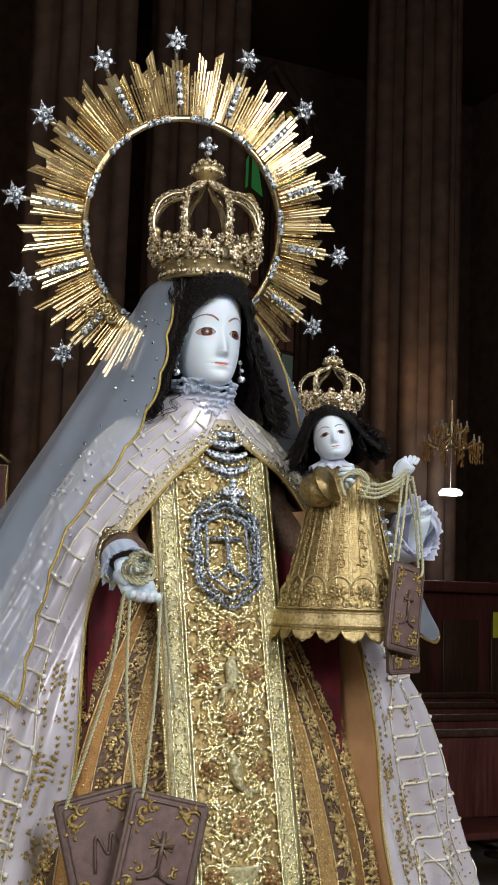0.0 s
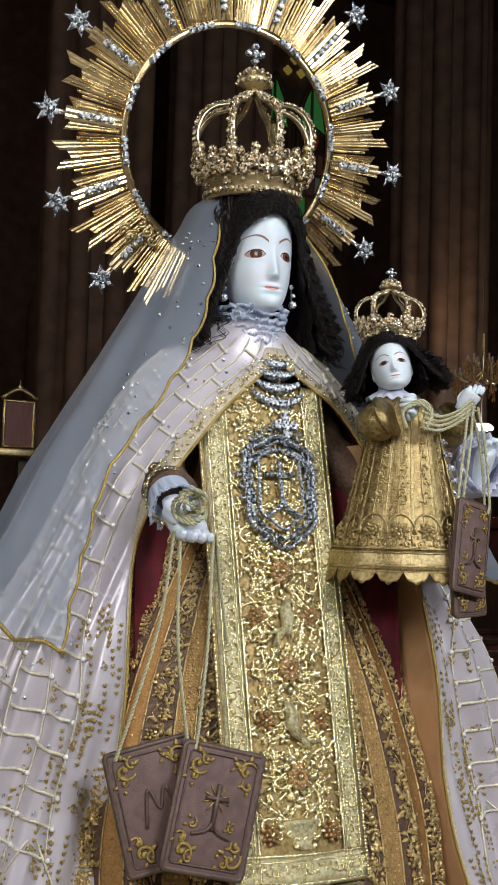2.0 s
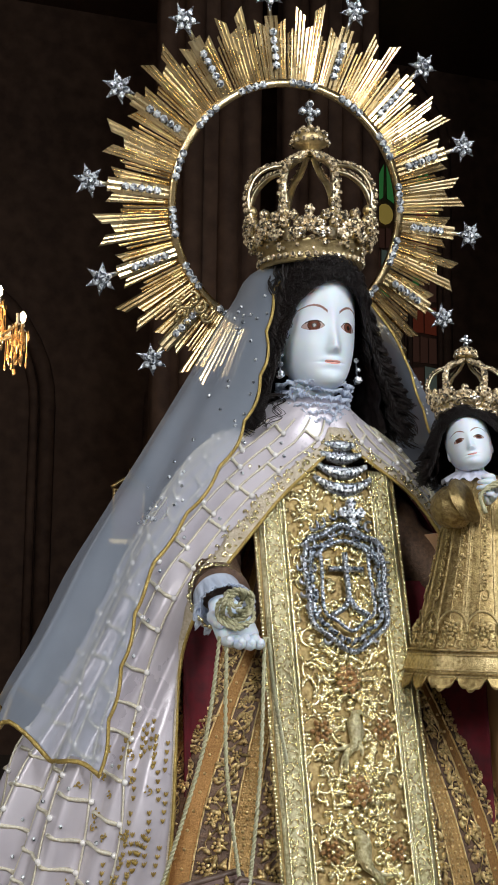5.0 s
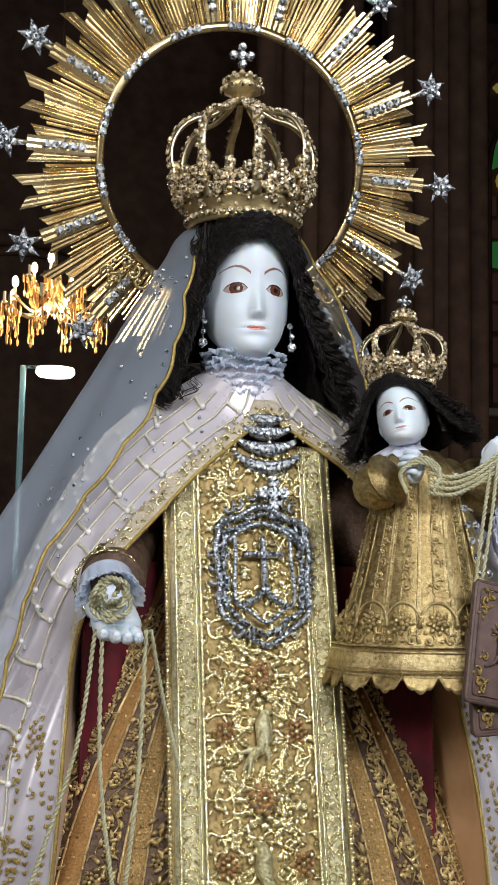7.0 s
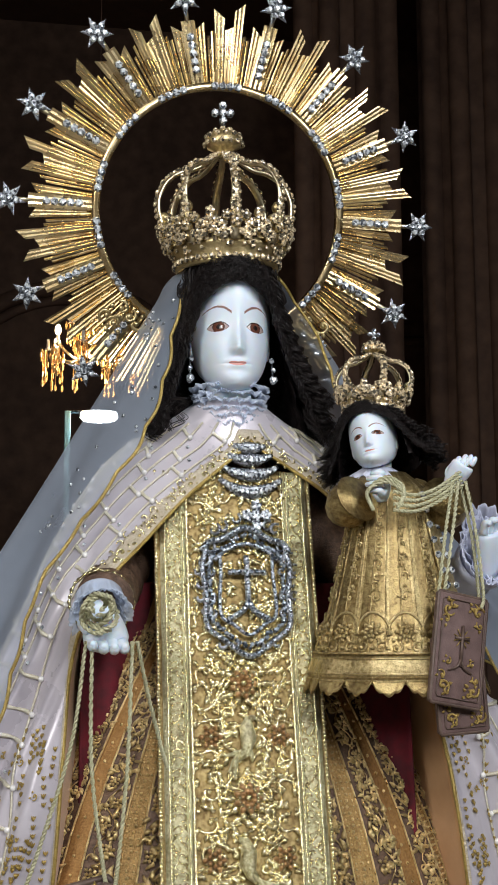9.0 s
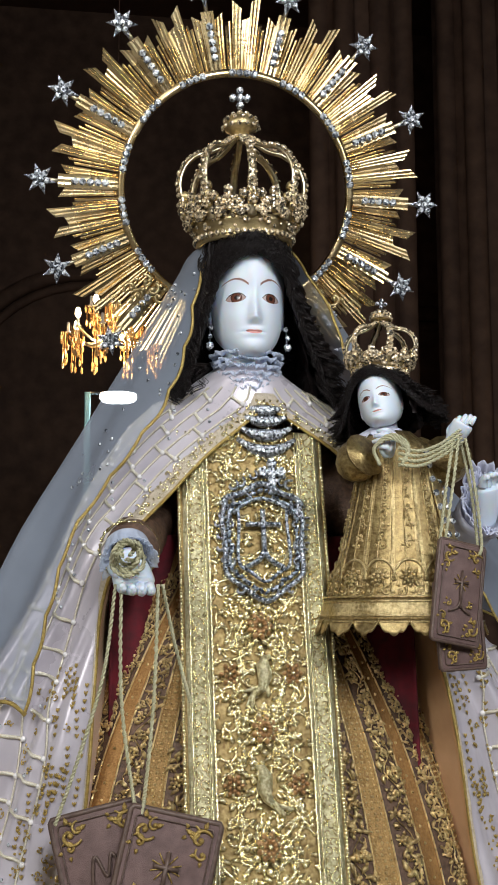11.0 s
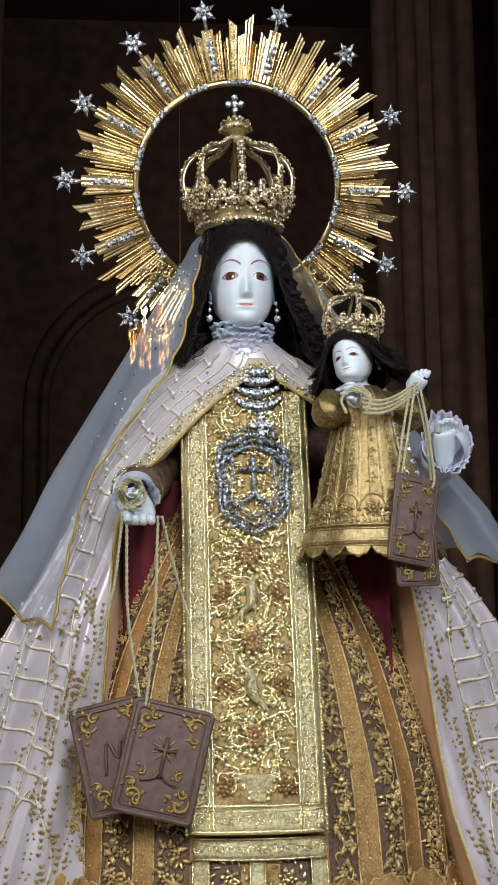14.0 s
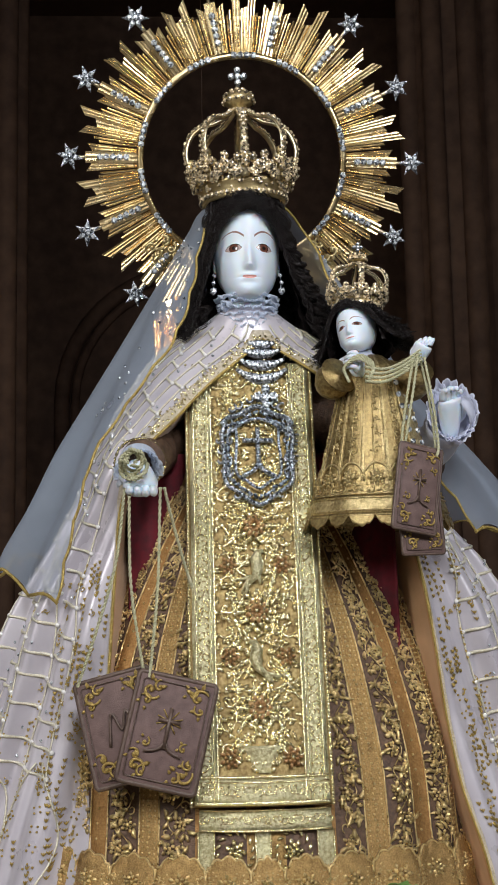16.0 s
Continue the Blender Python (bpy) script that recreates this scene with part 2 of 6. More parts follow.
class Shape:
    """Vertices and faces gathered for one mesh."""

    def __init__(self):
        self.v, self.f, self.m = [], [], []

    def add(self, verts, faces, mi=0):
        n = len(self.v)
        self.v.extend([tuple(p) for p in verts])
        self.f.extend([tuple(i + n for i in f) for f in faces])
        self.m.extend([mi] * len(faces))
        return self

    def grid(self, fn, nu, nv, wrap=False, mi=0):
        """A sheet from fn(u, v), u and v from 0 to 1; mi may be a function of (u, v)."""
        n = len(self.v)
        cols = nu if wrap else nu + 1
        for j in range(nv + 1):
            for i in range(cols):
                self.v.append(tuple(fn(i / nu, j / nv)))
        for j in range(nv):
            for i in range(nu):
                i2 = (i + 1) % cols
                self.f.append((n + j * cols + i, n + j * cols + i2, n + (j + 1) * cols + i2, n + (j + 1) * cols + i))
                self.m.append(mi((i + 0.5) / nu, (j + 0.5) / nv) if callable(mi) else mi)
        return self

    def tube(self, pts, r, sides=5, mi=0, flat=1.0, closed=False, up=None):
        """A round or flattened bar along pts; r is a number or a function of 0..1."""
        pts = [Vector(p) for p in pts]
        k = len(pts)
        n = len(self.v)
        last = None
        for i, p in enumerate(pts):
            d = pts[(i + 1) % k] - pts[i - 1] if closed else pts[min(i + 1, k - 1)] - pts[max(i - 1, 0)]
            d = d.normalized() if d.length > 1e-9 else Vector((0, 0, 1))
            ref = Vector(up) if up is not None else (last or (Vector((0, 1, 0)) if abs(d.y) < 0.9 else Vector((1, 0, 0))))
            a = ref - d * ref.dot(d)
            a = a.normalized() if a.length > 1e-6 else d.orthogonal().normalized()
            last = a
            b = d.cross(a)
            rr = r(i / max(1, k - 1)) if callable(r) else r
            for s in range(sides):
                w = 2 * math.pi * s / sides
                self.v.append(tuple(p + a * (math.cos(w) * rr * flat) + b * (math.sin(w) * rr)))
        for i in range(k if closed else k - 1):
            j = (i + 1) % k
            for s in range(sides):
                t = (s + 1) % sides
                self.f.append((n + i * sides + s, n + i * sides + t, n + j * sides + t, n + j * sides + s))
                self.m.append(mi)
        if not closed:
            self.f.append(tuple(n + s for s in reversed(range(sides))))
            self.f.append(tuple(n + (k - 1) * sides + s for s in range(sides)))
            self.m += [mi, mi]
        return self

    def ball(self, c, r, mi=0, nu=8, nv=5, squash=(1, 1, 1)):
        c = Vector(c)
        self.grid(lambda u, v: c + Vector((r * squash[0] * math.sin(math.pi * v) * math.cos(2 * math.pi * u), r * squash[1] * math.sin(math.pi * v) * math.sin(2 * math.pi * u), r * squash[2] * math.cos(math.pi * v))), nu, nv, True, mi)
        return self

    def gem(self, c, n, r, mi=0):
        """A cut stone: a six-sided table over a wider girdle."""
        c, n = Vector(c), Vector(n).normalized()
        a = n.orthogonal().normalized()
        b = n.cross(a)
        vs = []
        for q, h in ((1.0, -0.2), (1.0, 0.25), (0.55, 0.75)):
            for s in range(6):
                w = math.pi / 3 * (s + (0.5 if q < 1 else 0))
                vs.append(c + (a * math.cos(w) + b * math.sin(w)) * r * q + n * r * h)
        fs = [(s, (s + 1) % 6, 6 + (s + 1) % 6, 6 + s) for s in range(6)]
        for s in range(6):
            t = (s + 1) % 6
            fs += [(6 + s, 6 + t, 12 + s), (6 + t, 12 + t, 12 + s)]
        fs.append(tuple(range(12, 18)))
        return self.add(vs, fs, mi)

    def box(self, c, size, mi=0, turn=None, bevel=0.0):
        c = Vector(c)
        hx, hy, hz = (s / 2 for s in size)
        bm = bmesh.new()
        bmesh.ops.create_cube(bm, size=1)
        for v in bm.verts:
            v.co = Vector((v.co.x * size[0], v.co.y * size[1], v.co.z * size[2]))
        if bevel:
            bmesh.ops.bevel(bm, geom=bm.edges[:], offset=bevel, segments=2, affect="EDGES", profile=0.5)
        bm.verts.index_update()
        vs = [(turn @ v.co if turn is not None else v.co) + c for v in bm.verts]
        self.add(vs, [[v.index for v in f.verts] for f in bm.faces], mi)
        bm.free()
        return self

    def turned(self, c, profile, sides=20, mi=0, axis=None):
        """A turned form: profile of (radius, height) up from c."""
        c = Vector(c)
        q = Vector((0, 0, 1)).rotation_difference(Vector(axis)) if axis is not None else None
        k = len(profile) - 1

        def fn(u, v):
            i = min(k, int(round(v * k)))
            rad, h = profile[i]
            p = Vector((rad * math.cos(2 * math.pi * u), rad * math.sin(2 * math.pi * u), h))
            return c + (q @ p if q else p)
        return self.grid(fn, sides, k, True, mi)

    def moved(self, m):
        self.v = [tuple(m @ Vector(p)) for p in self.v]
        return self


def mesh_of(name, shape, mats, smooth=True):
    me = bpy.data.meshes.new(name)
    me.from_pydata(shape.v, [], shape.f)
    for mt in (mats if isinstance(mats, (list, tuple)) else [mats]):
        me.materials.append(mt)
    me.polygons.foreach_set("material_index", shape.m)
    me.polygons.foreach_set("use_smooth", [smooth] * len(shape.f))
    bm = bmesh.new()
    bm.from_mesh(me)
    bmesh.ops.recalc_face_normals(bm, faces=bm.faces[:])
    bm.to_mesh(me)
    bm.free()
    return me


def thing(name, label, category, base, group="", kind=""):
    ob = new(name)
    ob.empty_display_size = 0.05
    ob.location = base
    WORLD_OF[ob] = Matrix.Translation(base)
    return tagged(ob, label, category, group, kind)


def part(name, shape, mats, parent, label="", smooth=True, thick=0.0):
    ob = new(name, mesh_of(name, shape, mats, smooth))
    ob.parent = parent
    ob.matrix_parent_inverse = WORLD_OF.get(parent, Matrix()).inverted()
    if thick:
        mod = ob.modifiers.new("thickness", "SOLIDIFY")
        mod.thickness, mod.offset = thick, 0
    if label:
        ob["label"] = label
    return ob


def whole(name, shape, mats, label, category, smooth=True, group="", kind="", thick=0.0):
    """A thing that is one mesh."""
    ob = new(name, mesh_of(name, shape, mats, smooth))
    if thick:
        mod = ob.modifiers.new("thickness", "SOLIDIFY")
        mod.thickness, mod.offset = thick, 0
    return tagged(ob, label, category, group, kind)


def along(*pairs):
    """A smooth function through (x, y) pairs, x rising."""
    xs, ys = [p[0] for p in pairs], [p[1] for p in pairs]
    k = len(xs)
    slope = []
    for i in range(k):
        a, b = max(0, i - 1), min(k - 1, i + 1)
        slope.append((ys[b] - ys[a]) / (xs[b] - xs[a]))

    def fn(x):
        if x <= xs[0]:
            return ys[0]
        if x >= xs[-1]:
            return ys[-1]
        i = 0
        while x > xs[i + 1]:
            i += 1
        h = xs[i + 1] - xs[i]
        t = (x - xs[i]) / h
        return (ys[i] * (1 + 2 * t) * (1 - t) ** 2 + slope[i] * h * t * (1 - t) ** 2 + ys[i + 1] * t * t * (3 - 2 * t) + slope[i + 1] * h * t * t * (t - 1))
    return fn


def line(a, b, n):
    a, b = Vector(a), Vector(b)
    return [a.lerp(b, i / n) for i in range(n + 1)]


def bend(points, n):
    """A smooth path through a few points."""
    k = len(points) - 1
    fs = [along(*[(i, p[c]) for i, p in enumerate(points)]) for c in range(3)]
    return [Vector([f(k * i / n) for f in fs]) for i in range(n + 1)]


def clamp(x, a=0.0, b=1.0):
    return max(a, min(b, x))


def smooth(x):
    x = clamp(x)
    return x * x * (3 - 2 * x)


def bell(x, s):
    return math.exp(-0.5 * (x / s) ** 2)


_cut = Shape().gem((0, 0, 0), (0, 0, 1), 1.0)
CUT_STONE = mesh_of("stone", _cut, GEM, False)


def stone(parent, c, n, r):
    """One cut stone as a part of its own."""
    ob = new("stone", CUT_STONE)
    ob.parent = parent
    ob.matrix_parent_inverse = WORLD_OF.get(parent, Matrix()).inverted()
    q = Vector((0, 0, 1)).rotation_difference(Vector(n).normalized())
    ob.matrix_basis = Matrix.LocRotScale(Vector(c), q, (r, r, r))
    return ob

# ---- the church ----


def slab(name, c, size, mat, label):
    return whole(name, Shape().box(c, size), mat, label, name.split("_")[0], smooth=False, kind="structure")


slab("floor", (0, 1, -0.05), (20, 24, 0.1), TILE, "grey stone church floor in shade")
slab("ceiling", (0, 1, 9.05), (20, 24, 0.1), WOOD_DARK, "dark timber church ceiling high above")
# unseen south wall kept pale as a reflector for the gold
slab("wall_south", (0, -11.1, 4.5), (20, 0.2, 9), PLASTER, "unseen cream wall behind the camera, added for the gold to reflect")
slab("wall_west", (-9.9, 1, 4.5), (0.2, 24, 9), STONE, "dark brown stone side wall of the nave")
slab("wall_east", (9.9, 1, 4.5), (0.2, 24, 9), STONE, "dark brown stone side wall of the nave")
slab("wall_north", (0, 12.9, 4.5), (20, 0.2, 9), STONE, "dark brown stone end wall behind the altar")


def column(x, y, r, h, name="column"):
    """A clustered pier: a core with four attached shafts, a base and a capital."""
    root = thing(name, "tall dark brown stone column with clustered shafts", "column", (x, y, 0), "columns of the nave", "structure")
    part("core", Shape().turned((x, y, 0.4), [(r * 0.9, 0), (r * 0.86, h * 0.5), (r * 0.86, h - 1.2)], 24), STONE, root)
    for k in range(8):
        a = math.pi / 4 * k + 0.2
        part("shaft", Shape().turned((x + r * 0.95 * math.cos(a), y + r * 0.95 * math.sin(a), 0.4), [(r * 0.24, 0), (r * 0.22, 1), (r * 0.22, h - 1.2)], 12), STONE, root)
    part("base", Shape().turned((x, y, 0), [(r * 1.5, 0), (r * 1.5, 0.2), (r * 1.35, 0.28), (r * 1.3, 0.4), (0.01, 0.4)], 24), STONE, root)
    part("capital", Shape().turned((x, y, h - 0.8), [(r * 1.1, 0), (r * 1.2, 0.1), (r * 1.3, 0.5), (r * 1.6, 0.6), (r * 1.6, 0.8), (0.01, 0.8)], 24), STONE, root)


for cx, cy in ((2.35, 8.4), (3.62, 8.7), (5.9, 8.4), (-1.95, 8.6), (-5.0, 7.5), (8.3, 6.5)):
    column(cx, cy, 0.42, 9.0)

# blind arches on the end wall
for ax, w in ((0.1, 1.65), (-3.6, 1.4), (4.3, 1.3)):
    arch = Shape()
    for rr, dep in ((w, 0.16), (w - 0.16, 0.09)):
        path = [(ax - rr, 12.75, 0.3)] + [(ax + rr * math.cos(math.pi * (1 - k / 20)), 12.75, 4.0 + rr * math.sin(math.pi * (1 - k / 20))) for k in range(21)] + [(ax + rr, 12.75, 0.3)]
        arch.tube(path, dep * 0.6, 8)
    whole("arch_moulding", arch, STONE, "dark carved stone blind arch on the end wall", "arch", kind="structure")

# tall stained window: two lancets under a traceried head
win = thing("window_1", "tall stained glass window, dim, amber and green above dusky panes", "window", (6.4, 12.7, 3.9), kind="structure")


def lancet(x0, x1, z0, z1, spring, r):
    mid = (x0 + x1) / 2
    path = [(x0, 12.7, z0), (x0, 12.7, spring)] + bend([(x0, 12.7, spring), (x0 + 0.06, 12.7, spring + 0.5 * (z1 - spring)), (mid, 12.7, z1)], 6)[1:]
    path += bend([(mid, 12.7, z1), (x1 - 0.06, 12.7, spring + 0.5 * (z1 - spring)), (x1, 12.7, spring)], 6)[1:] + [(x1, 12.7, z0)]
    part("window_frame", Shape().tube(path, r, 6), STONE, win)


lancet(5.82, 7.0, 3.9, 8.85, 7.5, 0.07)
random.seed(5)
for x0, x1 in ((5.9, 6.34), (6.46, 6.9)):
    lancet(x0, x1, 3.95, 7.68, 7.0, 0.035)
    mid = (x0 + x1) / 2
    for q in (-1, 1):
        part("pane", Shape().add([(mid + q * 0.02, 12.74, 7.6), (mid + q * 0.03, 12.74, 7.08), (mid + q * 0.2, 12.74, 6.98), (mid + q * 0.13, 12.74, 7.35)], [(0, 1, 2, 3)]), GLASS_GREEN, win, smooth=False, thick=0.01)
    part("pane", Shape().ball((mid, 12.74, 6.86), 0.13, 0, 10, 6, (0.9, 0.12, 1.1)), GLASS_AMBER if x0 < 6 else GLASS_RED, win)
    for z0, z1, n, mats in ((6.4, 6.68, 4, (GLASS_RED, GLASS_PALE, GLASS_DUSK)), (6.12, 6.38, 3, (GLASS_PALE, GLASS_DUSK, GLASS_AMBER)), (5.73, 6.09, 3, (GLASS_PALE, GLASS_GREEN, GLASS_DUSK)), (5.3, 5.68, 2, (GLASS_DUSK, GLASS_RED)), (4.9, 5.26, 3, (GLASS_DUSK,)), (4.5, 4.86, 2, (GLASS_DUSK, GLASS_PALE, GLASS_DUSK)), (4.0, 4.46, 3, (GLASS_DUSK,))):
        w = (x1 - x0 - 0.06) / n
        for i in range(n):
            skew = random.uniform(-0.02, 0.02)
            xa = x0 + 0.03 + w * i
            part("pane", Shape().add([(xa + 0.01, 12.74, z0), (xa + w - 0.01, 12.74, z0 + skew), (xa + w - 0.012, 12.74, z1 - 0.02), (xa + 0.012, 12.74, z1 - 0.02 + skew)], [(0, 1, 2, 3)]), random.choice(mats), win, smooth=False, thick=0.01)
for x, z, mt in ((6.04, 8.4, GLASS_AMBER), (6.18, 8.24, GLASS_AMBER), (6.04, 8.1, GLASS_AMBER), (6.42, 8.15, GLASS_GREEN), (6.4, 7.92, GLASS_AMBER), (6.3, 7.76, GLASS_AMBER), (6.5, 7.75, GLASS_AMBER), (6.7, 8.2, GLASS_AMBER)):
    foil = Shape()
    for k in range(4):
        foil.ball((x + 0.035 * math.cos(k * math.pi / 2), 12.74, z + 0.035 * math.sin(k * math.pi / 2)), 0.036, 0, 8, 4, (1, 0.15, 1))
    part("pane", foil, mt, win)
part("window_sill", Shape().box((6.41, 12.7, 3.86), (1.4, 0.2, 0.1), bevel=0.02), PLASTER, win)


def chandelier(x, y, z, s, lit=True):
    root = thing("chandelier", "lit gilt chandelier hung with amber crystal drops" if lit else "unlit gilt chandelier hung with crystal drops", "chandelier", (x, y, z), "chandeliers")
    rnd = random.Random(3)
    part("stem", Shape().turned((x, y, z - 0.05 * s), [(0.01, 0), (0.05 * s, 0.05 * s), (0.02 * s, 0.15 * s), (0.06 * s, 0.3 * s), (0.02 * s, 0.42 * s), (0.012 * s, 0.7 * s)], 10), GOLD, root)
    part("chain", Shape().tube(line((x, y, z + 0.6 * s), (x, y, 8.98), 4), 0.003, 5), WOOD_DARK, root)
    for tier, (n, rad, h) in enumerate(((10, 0.4, 0.0), (6, 0.22, 0.22))):
        for k in range(n):
            a = 2 * math.pi * k / n + 0.3 * tier
            dx, dy = math.cos(a), math.sin(a)
            arm = Shape().tube(bend([(x, y, z + (h + 0.1) * s), (x + dx * rad * 0.5 * s, y + dy * rad * 0.5 * s, z + (h - 0.06) * s), (x + dx * rad * s, y + dy * rad * s, z + (h + 0.03) * s)], 8), 0.012 * s, 5)
            arm_ob = part("arm", arm, GOLD, root)
            px, py, pz = x + dx * rad * s, y + dy * rad * s, z + (h + 0.03) * s
            part("candle", Shape().turned((px, py, pz), [(0.03 * s, 0), (0.03 * s, 0.01 * s), (0.014 * s, 0.015 * s), (0.014 * s, 0.09 * s), (0.002, 0.09 * s)], 8), PEARL, arm_ob)
            if lit and k % 2 == 0:
                part("bulb", Shape().ball((px, py, pz + 0.12 * s), 0.026 * s, 0, 8, 6, (1, 1, 1.8)), FLAME, arm_ob)
            drop = Shape()
            for j in range(14):
                ax, ay = px + rnd.uniform(-0.06, 0.06) * s, py + rnd.uniform(-0.06, 0.06) * s
                ln = rnd.uniform(0.02, 0.3) * s
                drop.ball((ax, ay, pz - ln), 0.017 * s, 0, 5, 3, (0.8, 0.8, 1.9))
                drop.tube([(ax, ay, pz), (ax, ay, pz - ln)], 0.0025 * s, 4)
            part("crystal_fringe", drop, CRYSTAL, arm_ob, smooth=False)["kind"] = "stuff"


chandelier(0.03, 5.0, 3.12, 0.66)
chandelier(6.0, 6.5, 3.5, 0.6)
chandelier(5.45, 7.0, 2.98, 0.6, False)

# white disc lamp on a slim teal stand
LX, LY, LZ = 0.05, 5.0, 2.75
lamp = thing("floor_lamp", "white disc lamp on a slim teal glass stand", "lamp", (LX - 0.17, LY, 0))
part("diffuser", Shape().turned((LX, LY, LZ), [(0.001, 0), (0.09, 0.004), (0.105, 0.02), (0.1, 0.045), (0.001, 0.05)], 20), LAMP_WHITE, lamp)
part("stand", Shape().box((LX - 0.17, LY + 0.05, LZ / 2 + 0.03), (0.035, 0.04, LZ + 0.06), bevel=0.005), TEAL, lamp)
part("bracket", Shape().tube([(LX - 0.17, LY + 0.05, LZ + 0.055), (LX, LY, LZ + 0.05)], 0.01, 6), SILVER, lamp)
part("foot", Shape().turned((LX - 0.17, LY + 0.05, 0), [(0.2, 0), (0.2, 0.02), (0.03, 0.04), (0.001, 0.04)], 20), SILVER, lamp)

# ceiling disc lamp over the side aisle
disc = thing("pendant_lamp", "round white lamp hanging on a cord", "lamp", (5.82, 7.53, 2.62))
part("diffuser", Shape().turned((5.82, 7.53, 2.58), [(0.001, 0), (0.1, 0.005), (0.11, 0.03), (0.08, 0.06), (0.001, 0.07)], 20), LAMP_WHITE, disc)
part("cord", Shape().tube([(5.82, 7.53, 2.64), (5.82, 7.53, 8.98)], 0.004, 5), WOOD_DARK, disc)

# gilt shrine on a wall bracket
sx, sy, sz = 1.2, 6.2, 2.09
shrine = thing("shrine", "small gilt shrine with a dark framed panel on a post", "shrine", (sx, sy, sz))
part("back_panel", Shape().box((sx, sy + 0.02, sz + 0.17), (0.2, 0.03, 0.3)), WOOD_RED, shrine, smooth=False)
part("frame", Shape().tube([(sx - 0.1, sy, sz + 0.02), (sx + 0.1, sy, sz + 0.02), (sx + 0.1, sy, sz + 0.32), (sx - 0.1, sy, sz + 0.32)], 0.014, 6, closed=True), GOLD_DULL, shrine)
part("pediment", Shape().tube(bend([(sx - 0.12, sy, sz + 0.335), (sx, sy, sz + 0.4), (sx + 0.12, sy, sz + 0.335)], 8), 0.014, 6), GOLD_DULL, shrine)
part("finial", Shape().turned((sx, sy, sz + 0.39), [(0.01, 0), (0.022, 0.02), (0.008, 0.04), (0.001, 0.07)], 8), GOLD_DULL, shrine)
part("plinth", Shape().box((sx, sy, sz - 0.02), (0.28, 0.12, 0.05), bevel=0.008), GOLD_DULL, shrine)
part("bracket", Shape().box((sx + 0.1, sy + 0.2, sz / 2 - 0.03), (0.12, 0.12, sz - 0.05), bevel=0.01), WOOD_DARK, shrine)

# red-brown confessional and pews in the aisle
booth = thing("confessional", "red-brown wooden confessional with a pale curtain, in shade", "confessional", (5.6, 7.4, 0))
part("body", Shape().box((5.75, 7.6, 0.85), (2.6, 0.7, 1.7), bevel=0.02), WOOD_RED, booth)
part("cornice", Shape().box((5.75, 7.55, 1.74), (2.75, 0.85, 0.1), bevel=0.02), WOOD_RED, booth)
for k in range(5):
    part("panel", Shape().box((4.7 + 0.52 * k, 7.235, 0.8), (0.38, 0.03, 1.3), bevel=0.008), WOOD_DARK, booth)
part("curtain", Shape().grid(lambda u, v: (5.02 + 0.16 * u, 7.19 + 0.012 * math.sin(u * 25), 1.5 - 1.0 * v), 30, 6), TEAL, booth, "pale grey-green curtain", thick=0.004)
for k in range(4):
    pew = thing("pew", "dark varnished wooden pew in the aisle", "pew", (3.6, 3.4 + 0.75 * k, 0), "pews in the aisle")
    y = 3.4 + 0.75 * k
    part("seat", Shape().box((3.6, y, 0.45), (3.0, 0.36, 0.04), bevel=0.01), WOOD_RED, pew)
    part("backrest", Shape().box((3.6, y + 0.2, 0.68), (3.0, 0.04, 0.42), bevel=0.01), WOOD_RED, pew)
    part("rail", Shape().box((3.6, y + 0.2, 0.91), (3.0, 0.07, 0.04), bevel=0.012), WOOD_DARK, pew)
    for sxx in (2.12, 5.08):
        part("side_panel", Shape().box((sxx, y + 0.05, 0.45), (0.04, 0.44, 0.9), bevel=0.01), WOOD_RED, pew)

# notice and bulb on a post
post = thing("notice_post", "dark metal post carrying a bright yellow paper notice", "sign", (4.5, 4.96, 0))
part("post", Shape().box((4.5, 4.96, 0.78), (0.05, 0.05, 1.56), bevel=0.004), WOOD_DARK, post)
part("foot", Shape().box((4.5, 4.96, 0.015), (0.35, 0.35, 0.03), bevel=0.008), WOOD_DARK, post)
notice = part("notice", Shape().box((4.5, 4.92, 1.46), (0.25, 0.006, 0.17), turn=Matrix.Rotation(radians(-18), 3, "Z")), YELLOW, post, "bright yellow paper notice with dark print", smooth=False)
for k in range(5):
    part("print_line", Shape().box((4.5 + 0.0, 4.914, 1.51 - 0.024 * k), (0.17 - 0.03 * (k % 2), 0.004, 0.008), turn=Matrix.Rotation(radians(-18), 3, "Z")), INK, notice, smooth=False)
bulb = thing("spiral_bulb_lamp", "unlit white spiral bulb in a dark holder on a post", "lamp", (4.3, 4.68, 0))
part("tube", Shape().tube([(4.28 + 0.028 * math.cos(k * 0.5), 4.68 + 0.028 * math.sin(k * 0.5), 2.03 + 0.0021 * k) for k in range(50)], 0.008, 6), PEARL, bulb)
part("cap", Shape().turned((4.28, 4.68, 1.93), [(0.02, 0), (0.03, 0.01), (0.035, 0.08), (0.02, 0.1), (0.001, 0.1)], 12), PEARL, bulb)
part("holder", Shape().turned((4.28, 4.68, 1.8), [(0.045, 0), (0.045, 0.13), (0.001, 0.13)], 12), TEAL, bulb)
part("post", Shape().turned((4.28, 4.68, 0), [(0.13, 0), (0.13, 0.02), (0.02, 0.03), (0.02, 1.8), (0.001, 1.8)], 12), WOOD_DARK, bulb)

